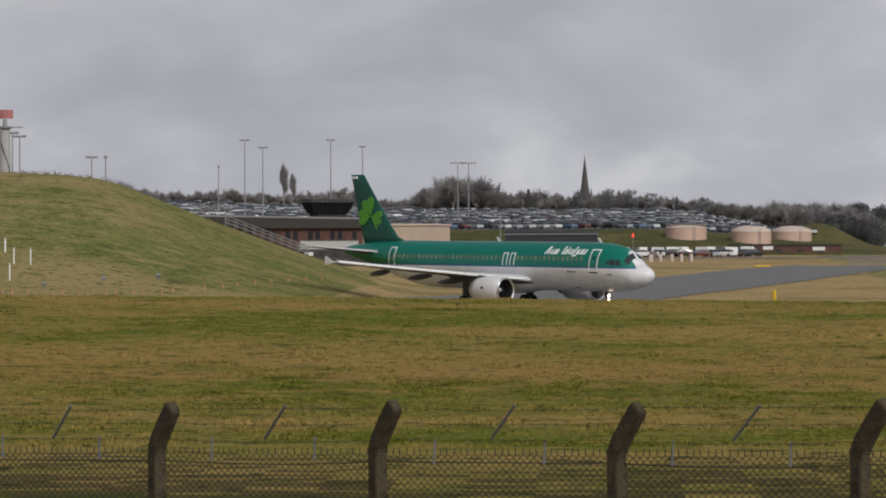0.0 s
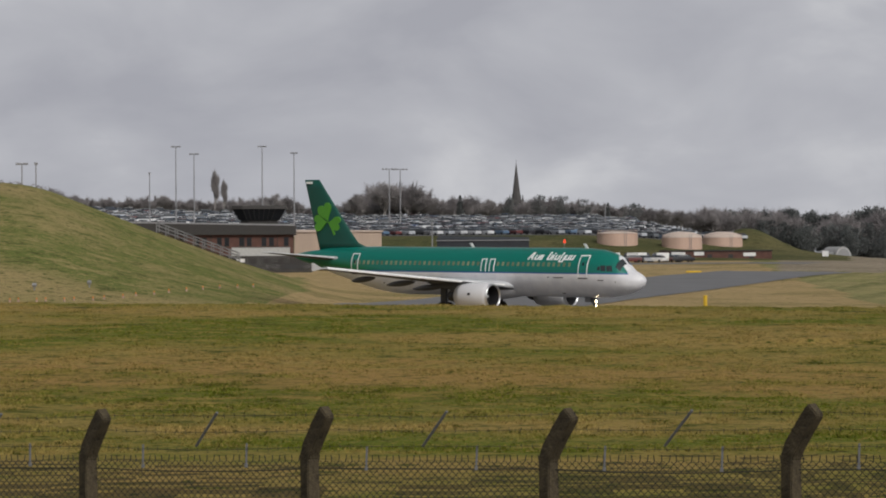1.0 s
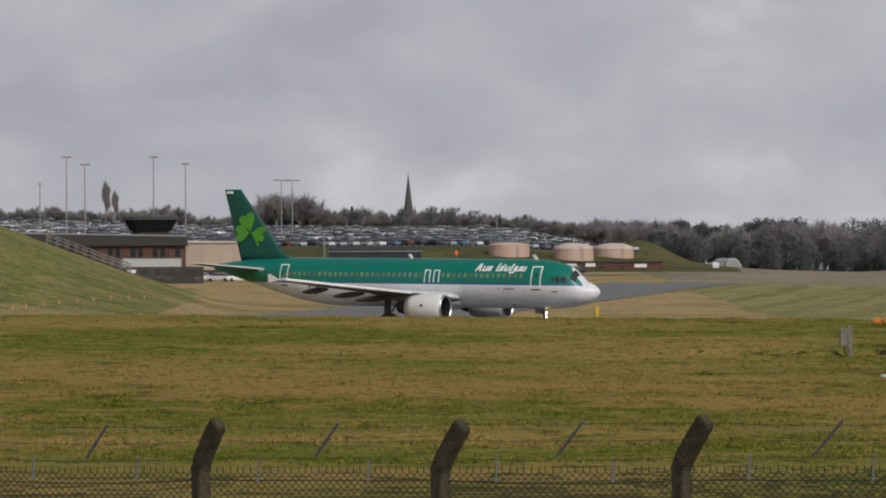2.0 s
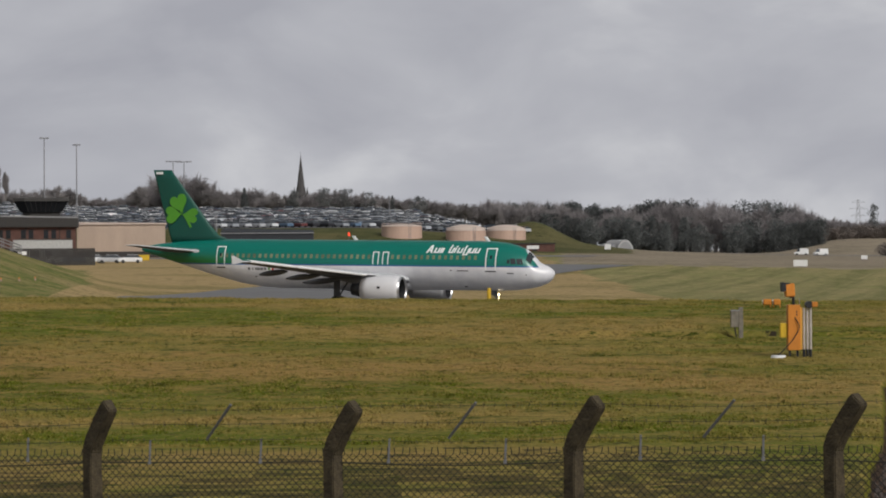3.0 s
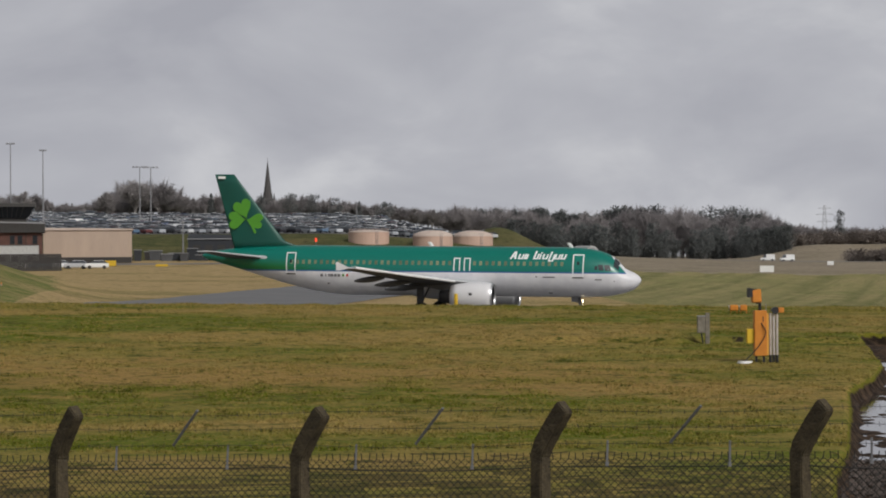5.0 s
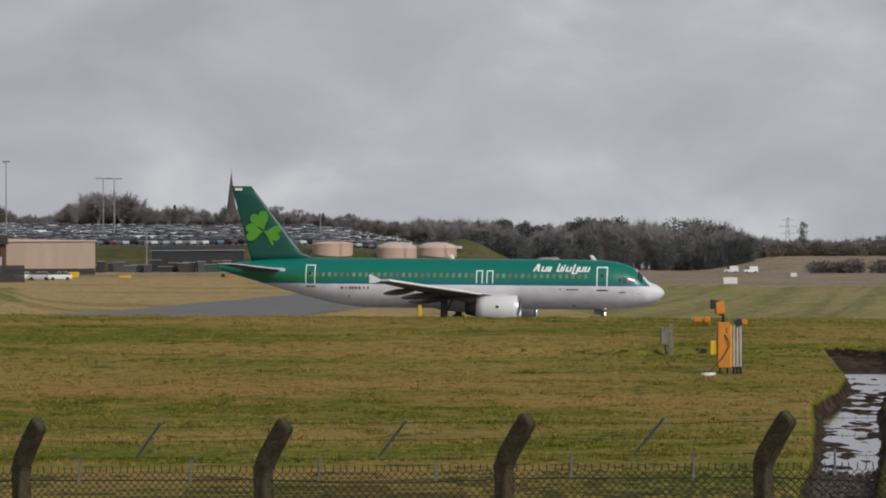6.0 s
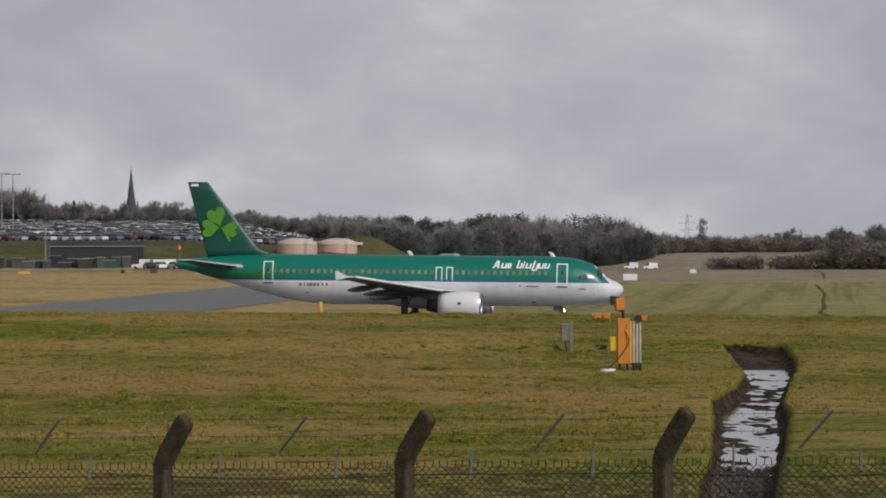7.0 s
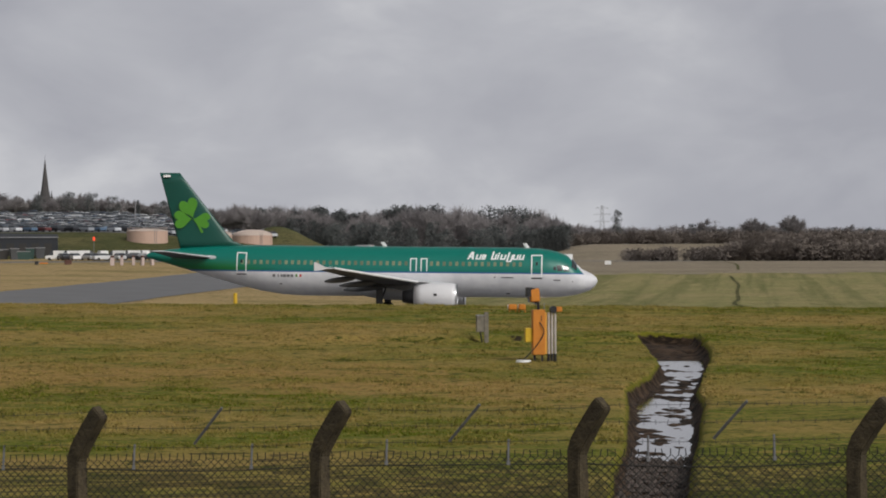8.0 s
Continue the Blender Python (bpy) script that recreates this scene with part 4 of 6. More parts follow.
def build_visibility_meter():
    t = thing("runway_visibility_meter", "orange airfield sensor cabinet with swivel head and grey tubes", "airfield sensor", at=on_land(20.66, 112.6, -0.05))
    bm = bmesh.new()
    box(bm, -0.30, 0.22, -0.2, 0.2, 0.32, 2.22, 0.02)
    cab = part("cabinet", bm, M["orange"], t, "orange painted steel cabinet")
    # thin plate gives the cabinet's side face its sunlit tone by colour
    bm = bmesh.new()
    box(bm, 0.225, 0.30, -0.16, 0.16, 0.34, 2.1, 0.01)
    part("side_panel", bm, M["ochre"], cab, "yellow-orange cabinet side, sunlight painted in")
    bm = bmesh.new()
    for z in (1.88, 1.76):
        box(bm, 0.04, 0.08, -0.215, -0.2, z, z + 0.09)
    part("latch", bm, M["dark"], cab, "dark latches")
    for x in (-0.2, 0.12):
        bm = bmesh.new()
        box(bm, x - 0.04, x + 0.04, -0.05, 0.05, 0, 0.34)
        part("leg", bm, M["dark"], t)
    bm = bmesh.new()
    rod(bm, (-0.04, 0, 2.2), (-0.04, 0, 2.55), 0.06)
    rod(bm, (-0.12, 0, 2.5), (-0.12, 0, 2.62), 0.1)
    part("neck", bm, M["dark"], t, "dark swivel neck")
    bm = bmesh.new()
    box(bm, -0.2, 0.2, -0.18, 0.18, 2.56, 3.12, 0.04, Matrix.Rotation(radians(-4), 4, "Y"))
    head = part("head", bm, M["orange"], t, "orange swivel head")
    bm = bmesh.new()
    loft(bm, [[(x, y * s, 2.98 + z * s) for y, z in ((-0.19, -0.2), (0.19, -0.2), (0.19, 0.18), (-0.19, 0.18))] for x, s in ((-0.18, 0.8), (-0.52, 1.05), (-0.56, 1.0))])
    part("hood", bm, M["dark"], head, "black lens hood")
    bm = bmesh.new()
    box(bm, -0.60, -0.28, -0.05, 0.25, 0.85, 1.45, 0.02)
    part("battery_box", bm, M["yellow"], t, "yellow side box")
    bm = bmesh.new()
    pts = spline([(-0.02, -0.23, 1.7), (0.15, -0.3, 1.3), (-0.1, -0.3, 0.8), (-0.6, -0.3, 0.25), (-0.85, -0.35, 0.06)], 6)
    for a, b in zip(pts, pts[1:]):
        rod(bm, a, b, 0.022, seg=6)
    part("cable", bm, M["rubber"], t, "black hanging cable")
    bm = bmesh.new()
    rod(bm, (-0.75, -0.4, 0.0), (-0.75, -0.4, 0.12), 0.34, 0.3, 16)
    part("cable_cap", bm, M["paintwhite"], t, "pale concrete cable cap")
    for x in (0.42, 0.56, 0.70):
        bm = bmesh.new()
        rod(bm, (x, 0.1, 0.0), (x, 0.1, 2.1), 0.055, seg=12)
        tube = part("tube", bm, M["tube"], t, "chalky pale tube")
        bm = bmesh.new()
        rod(bm, (x, 0.1, 0.02), (x, 0.1, 0.35), 0.062, seg=12)
        part("sleeve", bm, M["dark"], tube, "dark base sleeve")
    bm = bmesh.new()
    rod(bm, (0.62, -0.05, 2.22), (0.62, 0.25, 2.22), 0.15, seg=16)
    part("receiver", bm, M["dark"], t, "round black receiver")
    bm = bmesh.new()
    box(bm, 0.74, 0.98, -0.08, 0.2, 2.12, 2.34, 0.03)
    part("receiver_hood", bm, M["orange"], t, "orange receiver hood")
    bm = bmesh.new()
    rod(bm, (0.22, 0.0, 2.2), (0.22, 0.0, 2.5), 0.015)
    part("rod_aerial", bm, M["zinc"], t)


def build_junction_box():
    t = thing("junction_box", "weathered grey junction box on a pale post in grass", "junction box", at=on_land(20.6, 126.3, -0.05))
    bm = bmesh.new()
    box(bm, -0.06, 0.14, -0.07, 0.07, 0, 1.5, 0.012)
    part("post", bm, M["boxgrey"], t, "stained pale post")
    bm = bmesh.new()
    box(bm, -0.44, -0.08, -0.12, 0.12, 0.55, 1.33, 0.02)
    b = part("box", bm, M["boxgrey"], t, "stained grey box")
    bm = bmesh.new()
    box(bm, -0.46, -0.06, -0.15, 0.14, 1.32, 1.37, 0.01)
    part("lid", bm, M["zinc"], b)
    bm = bmesh.new()
    rod(bm, (-0.25, 0, 0.55), (-0.16, 0, 0.0), 0.035)
    part("conduit", bm, M["dark"], t, "dark conduit")


def build_approach_lights():
    t = thing("approach_light_unit", "pair of orange light housings on short legs in rough grass", "airfield light", at=on_land(27.8, 158.0, -0.04), turn=-9)
    for x, w in ((-0.40, 0.50), (0.16, 0.42)):
        bm = bmesh.new()
        box(bm, x - w / 2, x + w / 2, -0.25, 0.25, 0.20, 0.55, 0.06)
        h = part("housing", bm, M["orange"], t, "orange light housing")
        bm = bmesh.new()
        rod(bm, (x - w / 2 + 0.02, 0, 0.38), (x - w / 2 - 0.05, 0, 0.38), 0.13, seg=14)
        part("lens", bm, M["paintwhite"], h, "pale lens")
        for dx in (-0.18, 0.18):
            bm = bmesh.new()
            rod(bm, (x + dx, 0, 0), (x + dx, 0, 0.22), 0.035)
            part("leg", bm, M["orange"], t)


def build_marker_post():
    t = thing("marker_post", "short yellow marker post standing on the grass crest", "marker post", at=on_land(12.6, 180.6, -0.05))
    bm = bmesh.new()
    rod(bm, (0, 0, 0), (0, 0, 0.92), 0.14, 0.13, 14)
    p = part("post", bm, M["yellow"], t)
    bm = bmesh.new()
    rod(bm, (0, 0, 0.92), (0, 0, 0.97), 0.15, 0.11, 14)
    part("cap", bm, M["yellow"], p)


def build_edge_markers():
    first = None
    for i in range(26):
        s = i / 25
        x, y = -50.5 + 25.5 * s, 219.0 + 40 * s ** 4
        if first is None:
            first = thing("edge_marker", "small orange and white edge marker cone on turf", "marker cone", "edge markers along the mound", at=on_land(x, y, -0.02))
            bm = bmesh.new()
            lathe(bm, [(0.0, 0.12), (0.03, 0.115), (0.04, 0.09), (0.2, 0.07)], (0, 0, 0), 10, "Z")
            M["dullpink"] = mat("sun-faded pink plastic", (0.42, 0.28, 0.22), 0.8)
            part("cone", bm, M["dullpink"], first, "faded lower cone")
            bm = bmesh.new()
            lathe(bm, [(0.2, 0.07), (0.34, 0.05), (0.36, 0.01)], (0, 0, 0), 10, "Z")
            part("cone_tip", bm, M["orange"], first, "orange tip")
        else:
            copy_thing(first, pose(*on_land(x + 0.2 * math.sin(i * 3), y, -0.02), 0, 0, i * 40))
    first = None
    for x, y, h in ((-51.2, 238.1, 1.3), (-49.4, 233.3, 1.45), (-47.9, 233.1, 1.5), (-48.1, 225.4, 1.5), (-48.9, 224.9, 0.75)):
        t = thing("stake", "white painted stake in the mound's grass", "stake", "white stakes on the mound", at=on_land(x, y, -0.05), turn=x * 31)
        bm = bmesh.new()
        box(bm, -0.07, 0.07, -0.05, 0.05, 0, h, 0.015)
        part("stake_post", bm, M["paintwhite"], t)
        bm = bmesh.new()
        box(bm, -0.075, 0.075, -0.055, 0.055, h - 0.12, h - 0.06)
        part("stake_band", bm, M["zinc"], t, "dull metal band")
    for x, y in ((-44.5, 222.1), (-40.4, 226.9), (-36.5, 231.6)):
        t = thing("light_fitting", "small grey elevated light fitting in grass", "airfield light", "grey light fittings on the mound", at=on_land(x, y, -0.03))
        bm = bmesh.new()
        rod(bm, (0, 0, 0), (0, 0, 0.35), 0.06)
        part("stem", bm, M["zinc"], t)
        bm = bmesh.new()
        rod(bm, (-0.16, 0, 0.46), (0.16, 0, 0.46), 0.17, seg=12)
        part("lamp_body", bm, M["zinc"], t, "grey lamp body")


build_visibility_meter()
build_junction_box()
build_approach_lights()
build_marker_post()
build_edge_markers()


# ---------------------------------------------------------------- terminal side
def spot(az, d):
    """Plan position d metres off in the compass direction az, clockwise from the spire."""
    return d * math.sin(radians(az)), d * math.cos(radians(az))


def build_brick_block():
    x1, y1 = spot(-4.69, 525)
    t = thing("brick_building", "long red-brick airport building with a deep dark roof fascia", "building", at=(x1, y1, 0), turn=4)
    L, zf, zb, zt = 52.0, 3.0, 9.9, 11.75
    bm = bmesh.new()
    box(bm, -L, 0, 0.3, 14, zf, zb)
    body = part("wall", bm, M["brick"], t, "red brick wall")
    # the roof edge climbs slightly away to the mound
    bm = bmesh.new()
    loft(bm, [[(x, -0.5, zb - 0.05), (x, 14.5, zb - 0.05), (x, 14.5, top), (x, -0.5, top)] for x, top in ((-L - 0.5, zt + 1.1), (0.5, zt))])
    roof = part("roof", bm, M["fascia"], t, "dark brown roof fascia")
    bm = bmesh.new()
    loft(bm, [[(x, -0.58, top - 0.22), (x, -0.5, top - 0.22), (x, -0.5, top + 0.06), (x, -0.58, top + 0.06)] for x, top in ((-L - 0.5, zt + 1.1), (0.5, zt))])
    part("roof_edge", bm, M["zinc"], roof, "grey metal roof edge")
    win = None
    for i in range(23):
        x = -1.3 - 2.15 * i - (0.7 if i % 2 else 0.0)
        m = Matrix.Translation((x, 0.3, 8.5))
        if win is None:
            bm = bmesh.new()
            box(bm, -0.42, 0.42, -0.03, 0.05, -0.8, 0.8)
            win = part("window", bm, M["winglass"], t, "dark window")
            win.matrix_basis = m
            bm = bmesh.new()
            for a in (-0.46, 0.42):
                box(bm, a, a + 0.04, -0.07, 0.0, -0.84, 0.84)
            for a in (-0.84, 0.80):
                box(bm, -0.42, 0.42, -0.07, 0.0, a, a + 0.04)
            frame_mesh = part("window_frame", bm, M["fascia"], win, "dark frame").data
            bm = bmesh.new()
            box(bm, -0.55, 0.55, -0.12, 0.0, -0.95, -0.85)
            sill_mesh = part("sill", bm, M["concrete"], win).data
        else:
            w = share("window", win.data, m, t)
            share("window_frame", frame_mesh, Matrix(), w)
            share("sill", sill_mesh, Matrix(), w)
    for i in range(8):
        bm = bmesh.new()
        rod(bm, (-3.0 - 6.4 * i, 0.2, zf), (-3.0 - 6.4 * i, 0.2, zb), 0.07, seg=6)
        part("downpipe", bm, M["fascia"], t, "dark downpipe")


def build_control_room():
    x, y = spot(-5.40, 531)
    t = thing("visual_control_room", "dark glazed control room flaring upwards on the roof", "control room", at=(x, y, 0), turn=4)
    def tier(name, rows, material, label):
        bm = bmesh.new()
        loft(bm, [[(sx * a, sy * b + 4, z) for sx, sy in ((-1, -1), (-0.6, -1.25), (0.6, -1.25), (1, -1), (1, 1), (-1, 1))] for z, a, b in rows])
        return part(name, bm, material, t, label)
    tier("base", ((11.4, 3.6, 2.6), (12.8, 3.6, 2.6)), M["fascia"], "dark stem")
    glass = tier("glazing", ((12.8, 4.0, 2.9), (14.9, 5.2, 3.9)), M["winglass"], "dark tilted glazing")
    tier("roof", ((14.9, 5.4, 4.1), (15.55, 5.3, 4.0)), M["fascia"], "dark flat roof")
    for i in range(7):
        bm = bmesh.new()
        a = -0.6 + 0.2 * i
        rod(bm, (4.0 * a, -1.25 * 2.9 + 3.97, 12.85), (5.2 * a, -1.25 * 3.9 + 3.97, 14.85), 0.06, seg=5)
        part("mullion", bm, M["fascia"], glass, "dark mullion")
    for a in (-2.2, 2.6):
        bm = bmesh.new()
        rod(bm, (a, 4, 15.5), (a, 4, 16.6), 0.05, seg=5)
        part("roof_aerial", bm, M["zinc"], t)


def build_buff_block():
    x0, y0 = spot(-4.66, 545)
    t = thing("buff_shed", "pale buff ribbed-clad airport shed", "shed", at=(x0, y0, 0), turn=3)
    bm = bmesh.new()
    box(bm, 0, 17.5, 0, 12, 3.0, 10.55)
    wall = part("wall", bm, M["render"], t, "pale buff cladding")
    bm = bmesh.new()
    loft(bm, [[(x, -0.3, 10.5), (x, 12.3, 10.5), (x, 12.3, top), (x, -0.3, top)] for x, top in ((-0.2, 11.0), (17.8, 10.75))])
    part("roof", bm, M["tankroof"], t, "pale roof edge")
    for i in range(14):
        bm = bmesh.new()
        box(bm, 0.6 + 1.25 * i, 0.7 + 1.25 * i, -0.06, 0.0, 5.2, 10.5)
        part("rib", bm, M["render"], wall)
    bm = bmesh.new()
    box(bm, 0.05, 17.45, -0.08, 0.0, 3.0, 5.1)
    part("plinth", bm, M["fascia"], wall, "dark plinth")


def build_yard():
    # dark close-boarded screen, white cabin behind it
    x, y = spot(-6.3, 470)
    top = 4.84 + 470 * math.tan(radians(0.10))
    t = thing("screen_fence", "dark close-boarded yard screen", "fence", at=(x, y, 0), turn=2)
    g = 2.2
    board = None
    for i in range(46):
        m = Matrix.Translation((0.36 * i, 0, 0))
        if board is None:
            bm = bmesh.new()
            box(bm, 0, 0.34, -0.04, 0.04, g, top, 0.01)
            board = part("board", bm, M["fascia"], t)
        else:
            share("board", board.data, Matrix.Translation((0.36 * i, 0.012 * (i % 2), 0)), t)
    bm = bmesh.new()
    box(bm, 3.4, 4.9, -0.1, -0.05, top - 1.1, top - 0.5)
    part("sign_board", bm, M["paintwhite"], t, "white blank sign board")
    x, y = spot(-5.75, 498)
    t = thing("site_cabin", "long white flat-roofed site cabin", "cabin", at=(x, y, 0), turn=3)
    bm = bmesh.new()
    box(bm, -2.0, 8.6, 0, 3, 3.0, 7.2, 0.05)
    M["cabin"] = mat("dulled white cabin paint", (0.5, 0.5, 0.49), 0.6)
    body = part("body", bm, M["cabin"], t, "white cabin wall")
    for i in range(4):
        bm = bmesh.new()
        box(bm, -1.2 + 2.5 * i, 0.0 + 2.5 * i, -0.03, 0.0, 4.3, 5.2)
        part("window", bm, M["winglass"], body, "dark cabin window")
    bm = bmesh.new()
    box(bm, -2.05, 8.65, -0.05, 3.05, 7.2, 7.3)
    part("roof", bm, M["zinc"], t, "grey flat roof")


def build_handrails():
    t = thing("stair_railing", "galvanised handrail of steps going down the mound's flank", "railing")
    a, b = spot(-7.55, 330), spot(-5.85, 342)
    pts = []
    for row, off in ((0, 0.0), (1, 2.4)):
        prev = None
        for i in range(10):
            s = i / 9
            x, y = a[0] + (b[0] - a[0]) * s, a[1] + (b[1] - a[1]) * s + off
            z = height(x, y) - 0.05
            bm = bmesh.new()
            rod(bm, (x, y, z), (x, y, z + 1.35), 0.06, seg=6)
            part("rail_post", bm, M["zinc"], t)
            if prev:
                for h in (0.5, 0.95, 1.32):
                    bm = bmesh.new()
                    rod(bm, (prev[0], prev[1], prev[2] + h), (x, y, z + h), 0.055, seg=6)
                    part("rail", bm, M["zinc"], t)
            prev = (x, y, z)
    for i in range(24):
        s = (i + 0.5) / 24
        x, y = a[0] + (b[0] - a[0]) * s, a[1] + (b[1] - a[1]) * s + 1.2
        bm = bmesh.new()
        z = height(x, y)
        box(bm, x - 0.25, x + 0.25, y - 1.1, y + 1.1, z - 0.25, z + 0.16)
        part("step", bm, M["concrete"], t, "concrete step")


def build_tank(az, d, r, base, wall, dome, label):
    x, y = spot(az, d)
    t = thing("storage_tank", label, "tank", "pink storage tanks", at=(x, y, 0))
    bm = bmesh.new()
    lathe(bm, [(base, r), (wall, r), (wall, r + 0.08), (wall + 0.12, r + 0.08)], (0, 0, 0), 40, "Z")
    shell = part("shell", bm, M["tank"], t, "pinkish painted shell")
    bm = bmesh.new()
    lathe(bm, [(wall + 0.1, r)] + [(wall + 0.12 + (dome - wall) * math.sin(radians(a)), max(0.02, r * math.cos(radians(a)))) for a in range(15, 91, 15)], (0, 0, 0), 40, "Z")
    part("roof", bm, M["tankroof"], t, "pale domed roof")
    for i in range(3):
        bm = bmesh.new()
        lathe(bm, [(base + (wall - base) * (i + 1) / 4 - 0.04, r + 0.005), (base + (wall - base) * (i + 1) / 4, r + 0.03), (base + (wall - base) * (i + 1) / 4 + 0.04, r + 0.005)], (0, 0, 0), 40, "Z")
        part("seam", bm, M["tank"], shell)
    bm = bmesh.new()
    for a in (-0.22, 0.22):
        rod(bm, (a + 1.6, -math.sqrt(r * r - 2.2) - 0.12, base), (a + 1.6, -math.sqrt(r * r - 2.2) - 0.12, wall + 0.9), 0.04, seg=5)
    for k in range(14):
        z = base + 0.4 * (k + 1)
        rod(bm, (1.38, -math.sqrt(r * r - 2.2) - 0.12, z), (1.82, -math.sqrt(r * r - 2.2) - 0.12, z), 0.025, seg=4)
    part("ladder", bm, M["zinc"], t, "steel ladder")
    bm = bmesh.new()
    for k in range(24):
        a = 2 * math.pi * k / 24
        b = 2 * math.pi * (k + 1) / 24
        rod(bm, (r * 0.97 * math.cos(a), r * 0.97 * math.sin(a), wall + 0.1), (r * 0.97 * math.cos(a), r * 0.97 * math.sin(a), wall + 0.85), 0.025, seg=4)
        rod(bm, (r * 0.97 * math.cos(a), r * 0.97 * math.sin(a), wall + 0.85), (r * 0.97 * math.cos(b), r * 0.97 * math.sin(b), wall + 0.85), 0.025, seg=4)
    part("roof_rail", bm, M["tankroof"], t, "thin roof rail")


def build_low_wall():
    x, y = spot(3.05, 578)
    t = thing("bund_wall", "low dark red-brown bund building before the tanks", "building", at=(x, y, 0), turn=-2)
    bm = bmesh.new()
    box(bm, 0, 23.6, 0, 4, 3.0, 6.25)
    w = part("wall", bm, M["brick"], t, "dark brick wall")
    bm = bmesh.new()
    box(bm, -0.2, 23.8, -0.2, 4.2, 6.25, 6.5)
    part("coping", bm, M["fascia"], t, "dark coping")
    for a, b, z in ((7.2, 9.3, 5.4), (17.6, 20.2, 5.2)):
        bm = bmesh.new()
        box(bm, a, b, -0.1, -0.03, z, z + 0.75)
        part("sign_board", bm, M["paintwhite"], t, "white blank sign board")
    for i in range(5):
        bm = bmesh.new()
        box(bm, 1.2 + 4.4 * i, 2.2 + 4.4 * i, -0.05, 0.0, 3.6, 5.6)
        part("shutter", bm, M["fascia"], w, "dark shutter")


def build_dark_shed():
    x, y = spot(-1.65, 574)
    t = thing("dark_shed", "long low dark blue-grey shed below the car park", "shed", at=(x, y, 0), turn=-1)
    M["slate"] = mat("dark slate cladding", (0.03, 0.034, 0.042), 0.8, vary=0.15, scale=0.5)
    bm = bmesh.new()
    loft(bm, [[(xx, 0, 4.0), (xx, 7, 4.0), (xx, 7, 9.2), (xx, 3.5, 9.9 - 0.02 * xx), (xx, 0, 9.3 - 0.02 * xx)] for xx in (0, 19.4)])
    b = part("body", bm, M["slate"], t, "dark cladding")
    for i in range(7):
        bm = bmesh.new()
        box(bm, 1.0 + 2.6 * i, 2.6 + 2.6 * i, -0.05, 0.0, 4.6, 7.6)
        part("door", bm, M["fascia"], b, "dark roller door")
    bm = bmesh.new()
    box(bm, -0.2, 19.6, -0.25, -0.01, 8.75, 8.95)
    part("gutter", bm, M["zinc"], t, "grey gutter")
    # buff and grey stacked crates and green skips along its foot
    rnd = random.Random(9)
    for i in range(16):
        az = -2.9 + 0.19 * i + rnd.uniform(-0.05, 0.05)
        x, y = spot(az, 566 + rnd.uniform(-3, 3))
        h = rnd.uniform(1.4, 2.6)
        key = rnd.choice(("slate", "fascia", "slate", "under", "skip"))
        if key == "skip" and "skip" not in M:
            M["skip"] = mat("dull green steel", (0.03, 0.07, 0.06), 0.7)
        t = thing("skip", "steel yard skip standing below the bank", "skip", "skips and bins below the bank", at=on_land(x, y, -0.1), turn=rnd.uniform(-8, 8))
        bm = bmesh.new()
        w = rnd.uniform(0.7, 1.5)
        loft(bm, [[(sx * a, sy * 0.9, z) for sx, sy in ((-1, -1), (1, -1), (1, 1), (-1, 1))] for z, a in ((0, w * 0.8), (h, w), (h, w * 0.92), (h - 0.3, w * 0.9))])
        b = part("hull", bm, M[key], t)
        bm = bmesh.new()
        box(bm, -w - 0.06, w + 0.06, -0.98, -0.88, h - 0.12, h + 0.02)
        part("rim", bm, M["zinc"], b, "grey rim")


def build_mast(az, d, top, arms, r=0.13):
    x, y = spot(az, d)
    g = height(x, y)
    t = thing("floodlight_mast", "tall slim grey floodlight mast with a lamp crossbar", "light mast", "floodlight masts", at=(x, y, 0))
    bm = bmesh.new()
    rod(bm, (0, 0, g - 0.3), (0, 0, top), r * 1.5, r * 0.8, 8)
    part("pole", bm, M["zinc"], t, "grey steel pole")
    if arms:
        bm = bmesh.new()
        rod(bm, (-arms, 0, top - 0.1), (arms, 0, top - 0.1), 0.09, seg=6)
        bar = part("crossbar", bm, M["zinc"], t)
        for s in (-1, -0.45, 0.45, 1):
            bm = bmesh.new()
            box(bm, s * arms - 0.25, s * arms + 0.25, -0.25, 0.25, top - 0.28, top + 0.10, 0.05)
            part("lamp_head", bm, M["zinc"], bar, "grey lamp head")
    else:
        bm = bmesh.new()
        box(bm, -0.3, 0.3, -0.2, 0.2, top - 0.3, top + 0.2, 0.05)
        part("lamp_head", bm, M["zinc"], t, "grey lamp head")


def build_masts():
    for az, d, top, arms in ((-11.83, 480, 25.7, 0.9), (-11.98, 480, 26.3, 0.9), (-10.34, 520, 23.5, 0.9), (-10.05, 520, 23.5, 0), (-7.69, 700, 27.4, 0),
                             (-7.14, 700, 34.3, 1.0), (-6.76, 700, 32.4, 1.0), (-5.33, 700, 34.3, 0.9), (-4.66, 700, 32.6, 0.7),
                             (-2.65, 720, 29.0, 1.7), (-2.42, 720, 28.9, 1.7), (1.9, 760, 20.0, 0), (-3.1, 565, 12.0, 0), (-1.75, 575, 12.5, 0)):
        build_mast(az, d, top, arms)


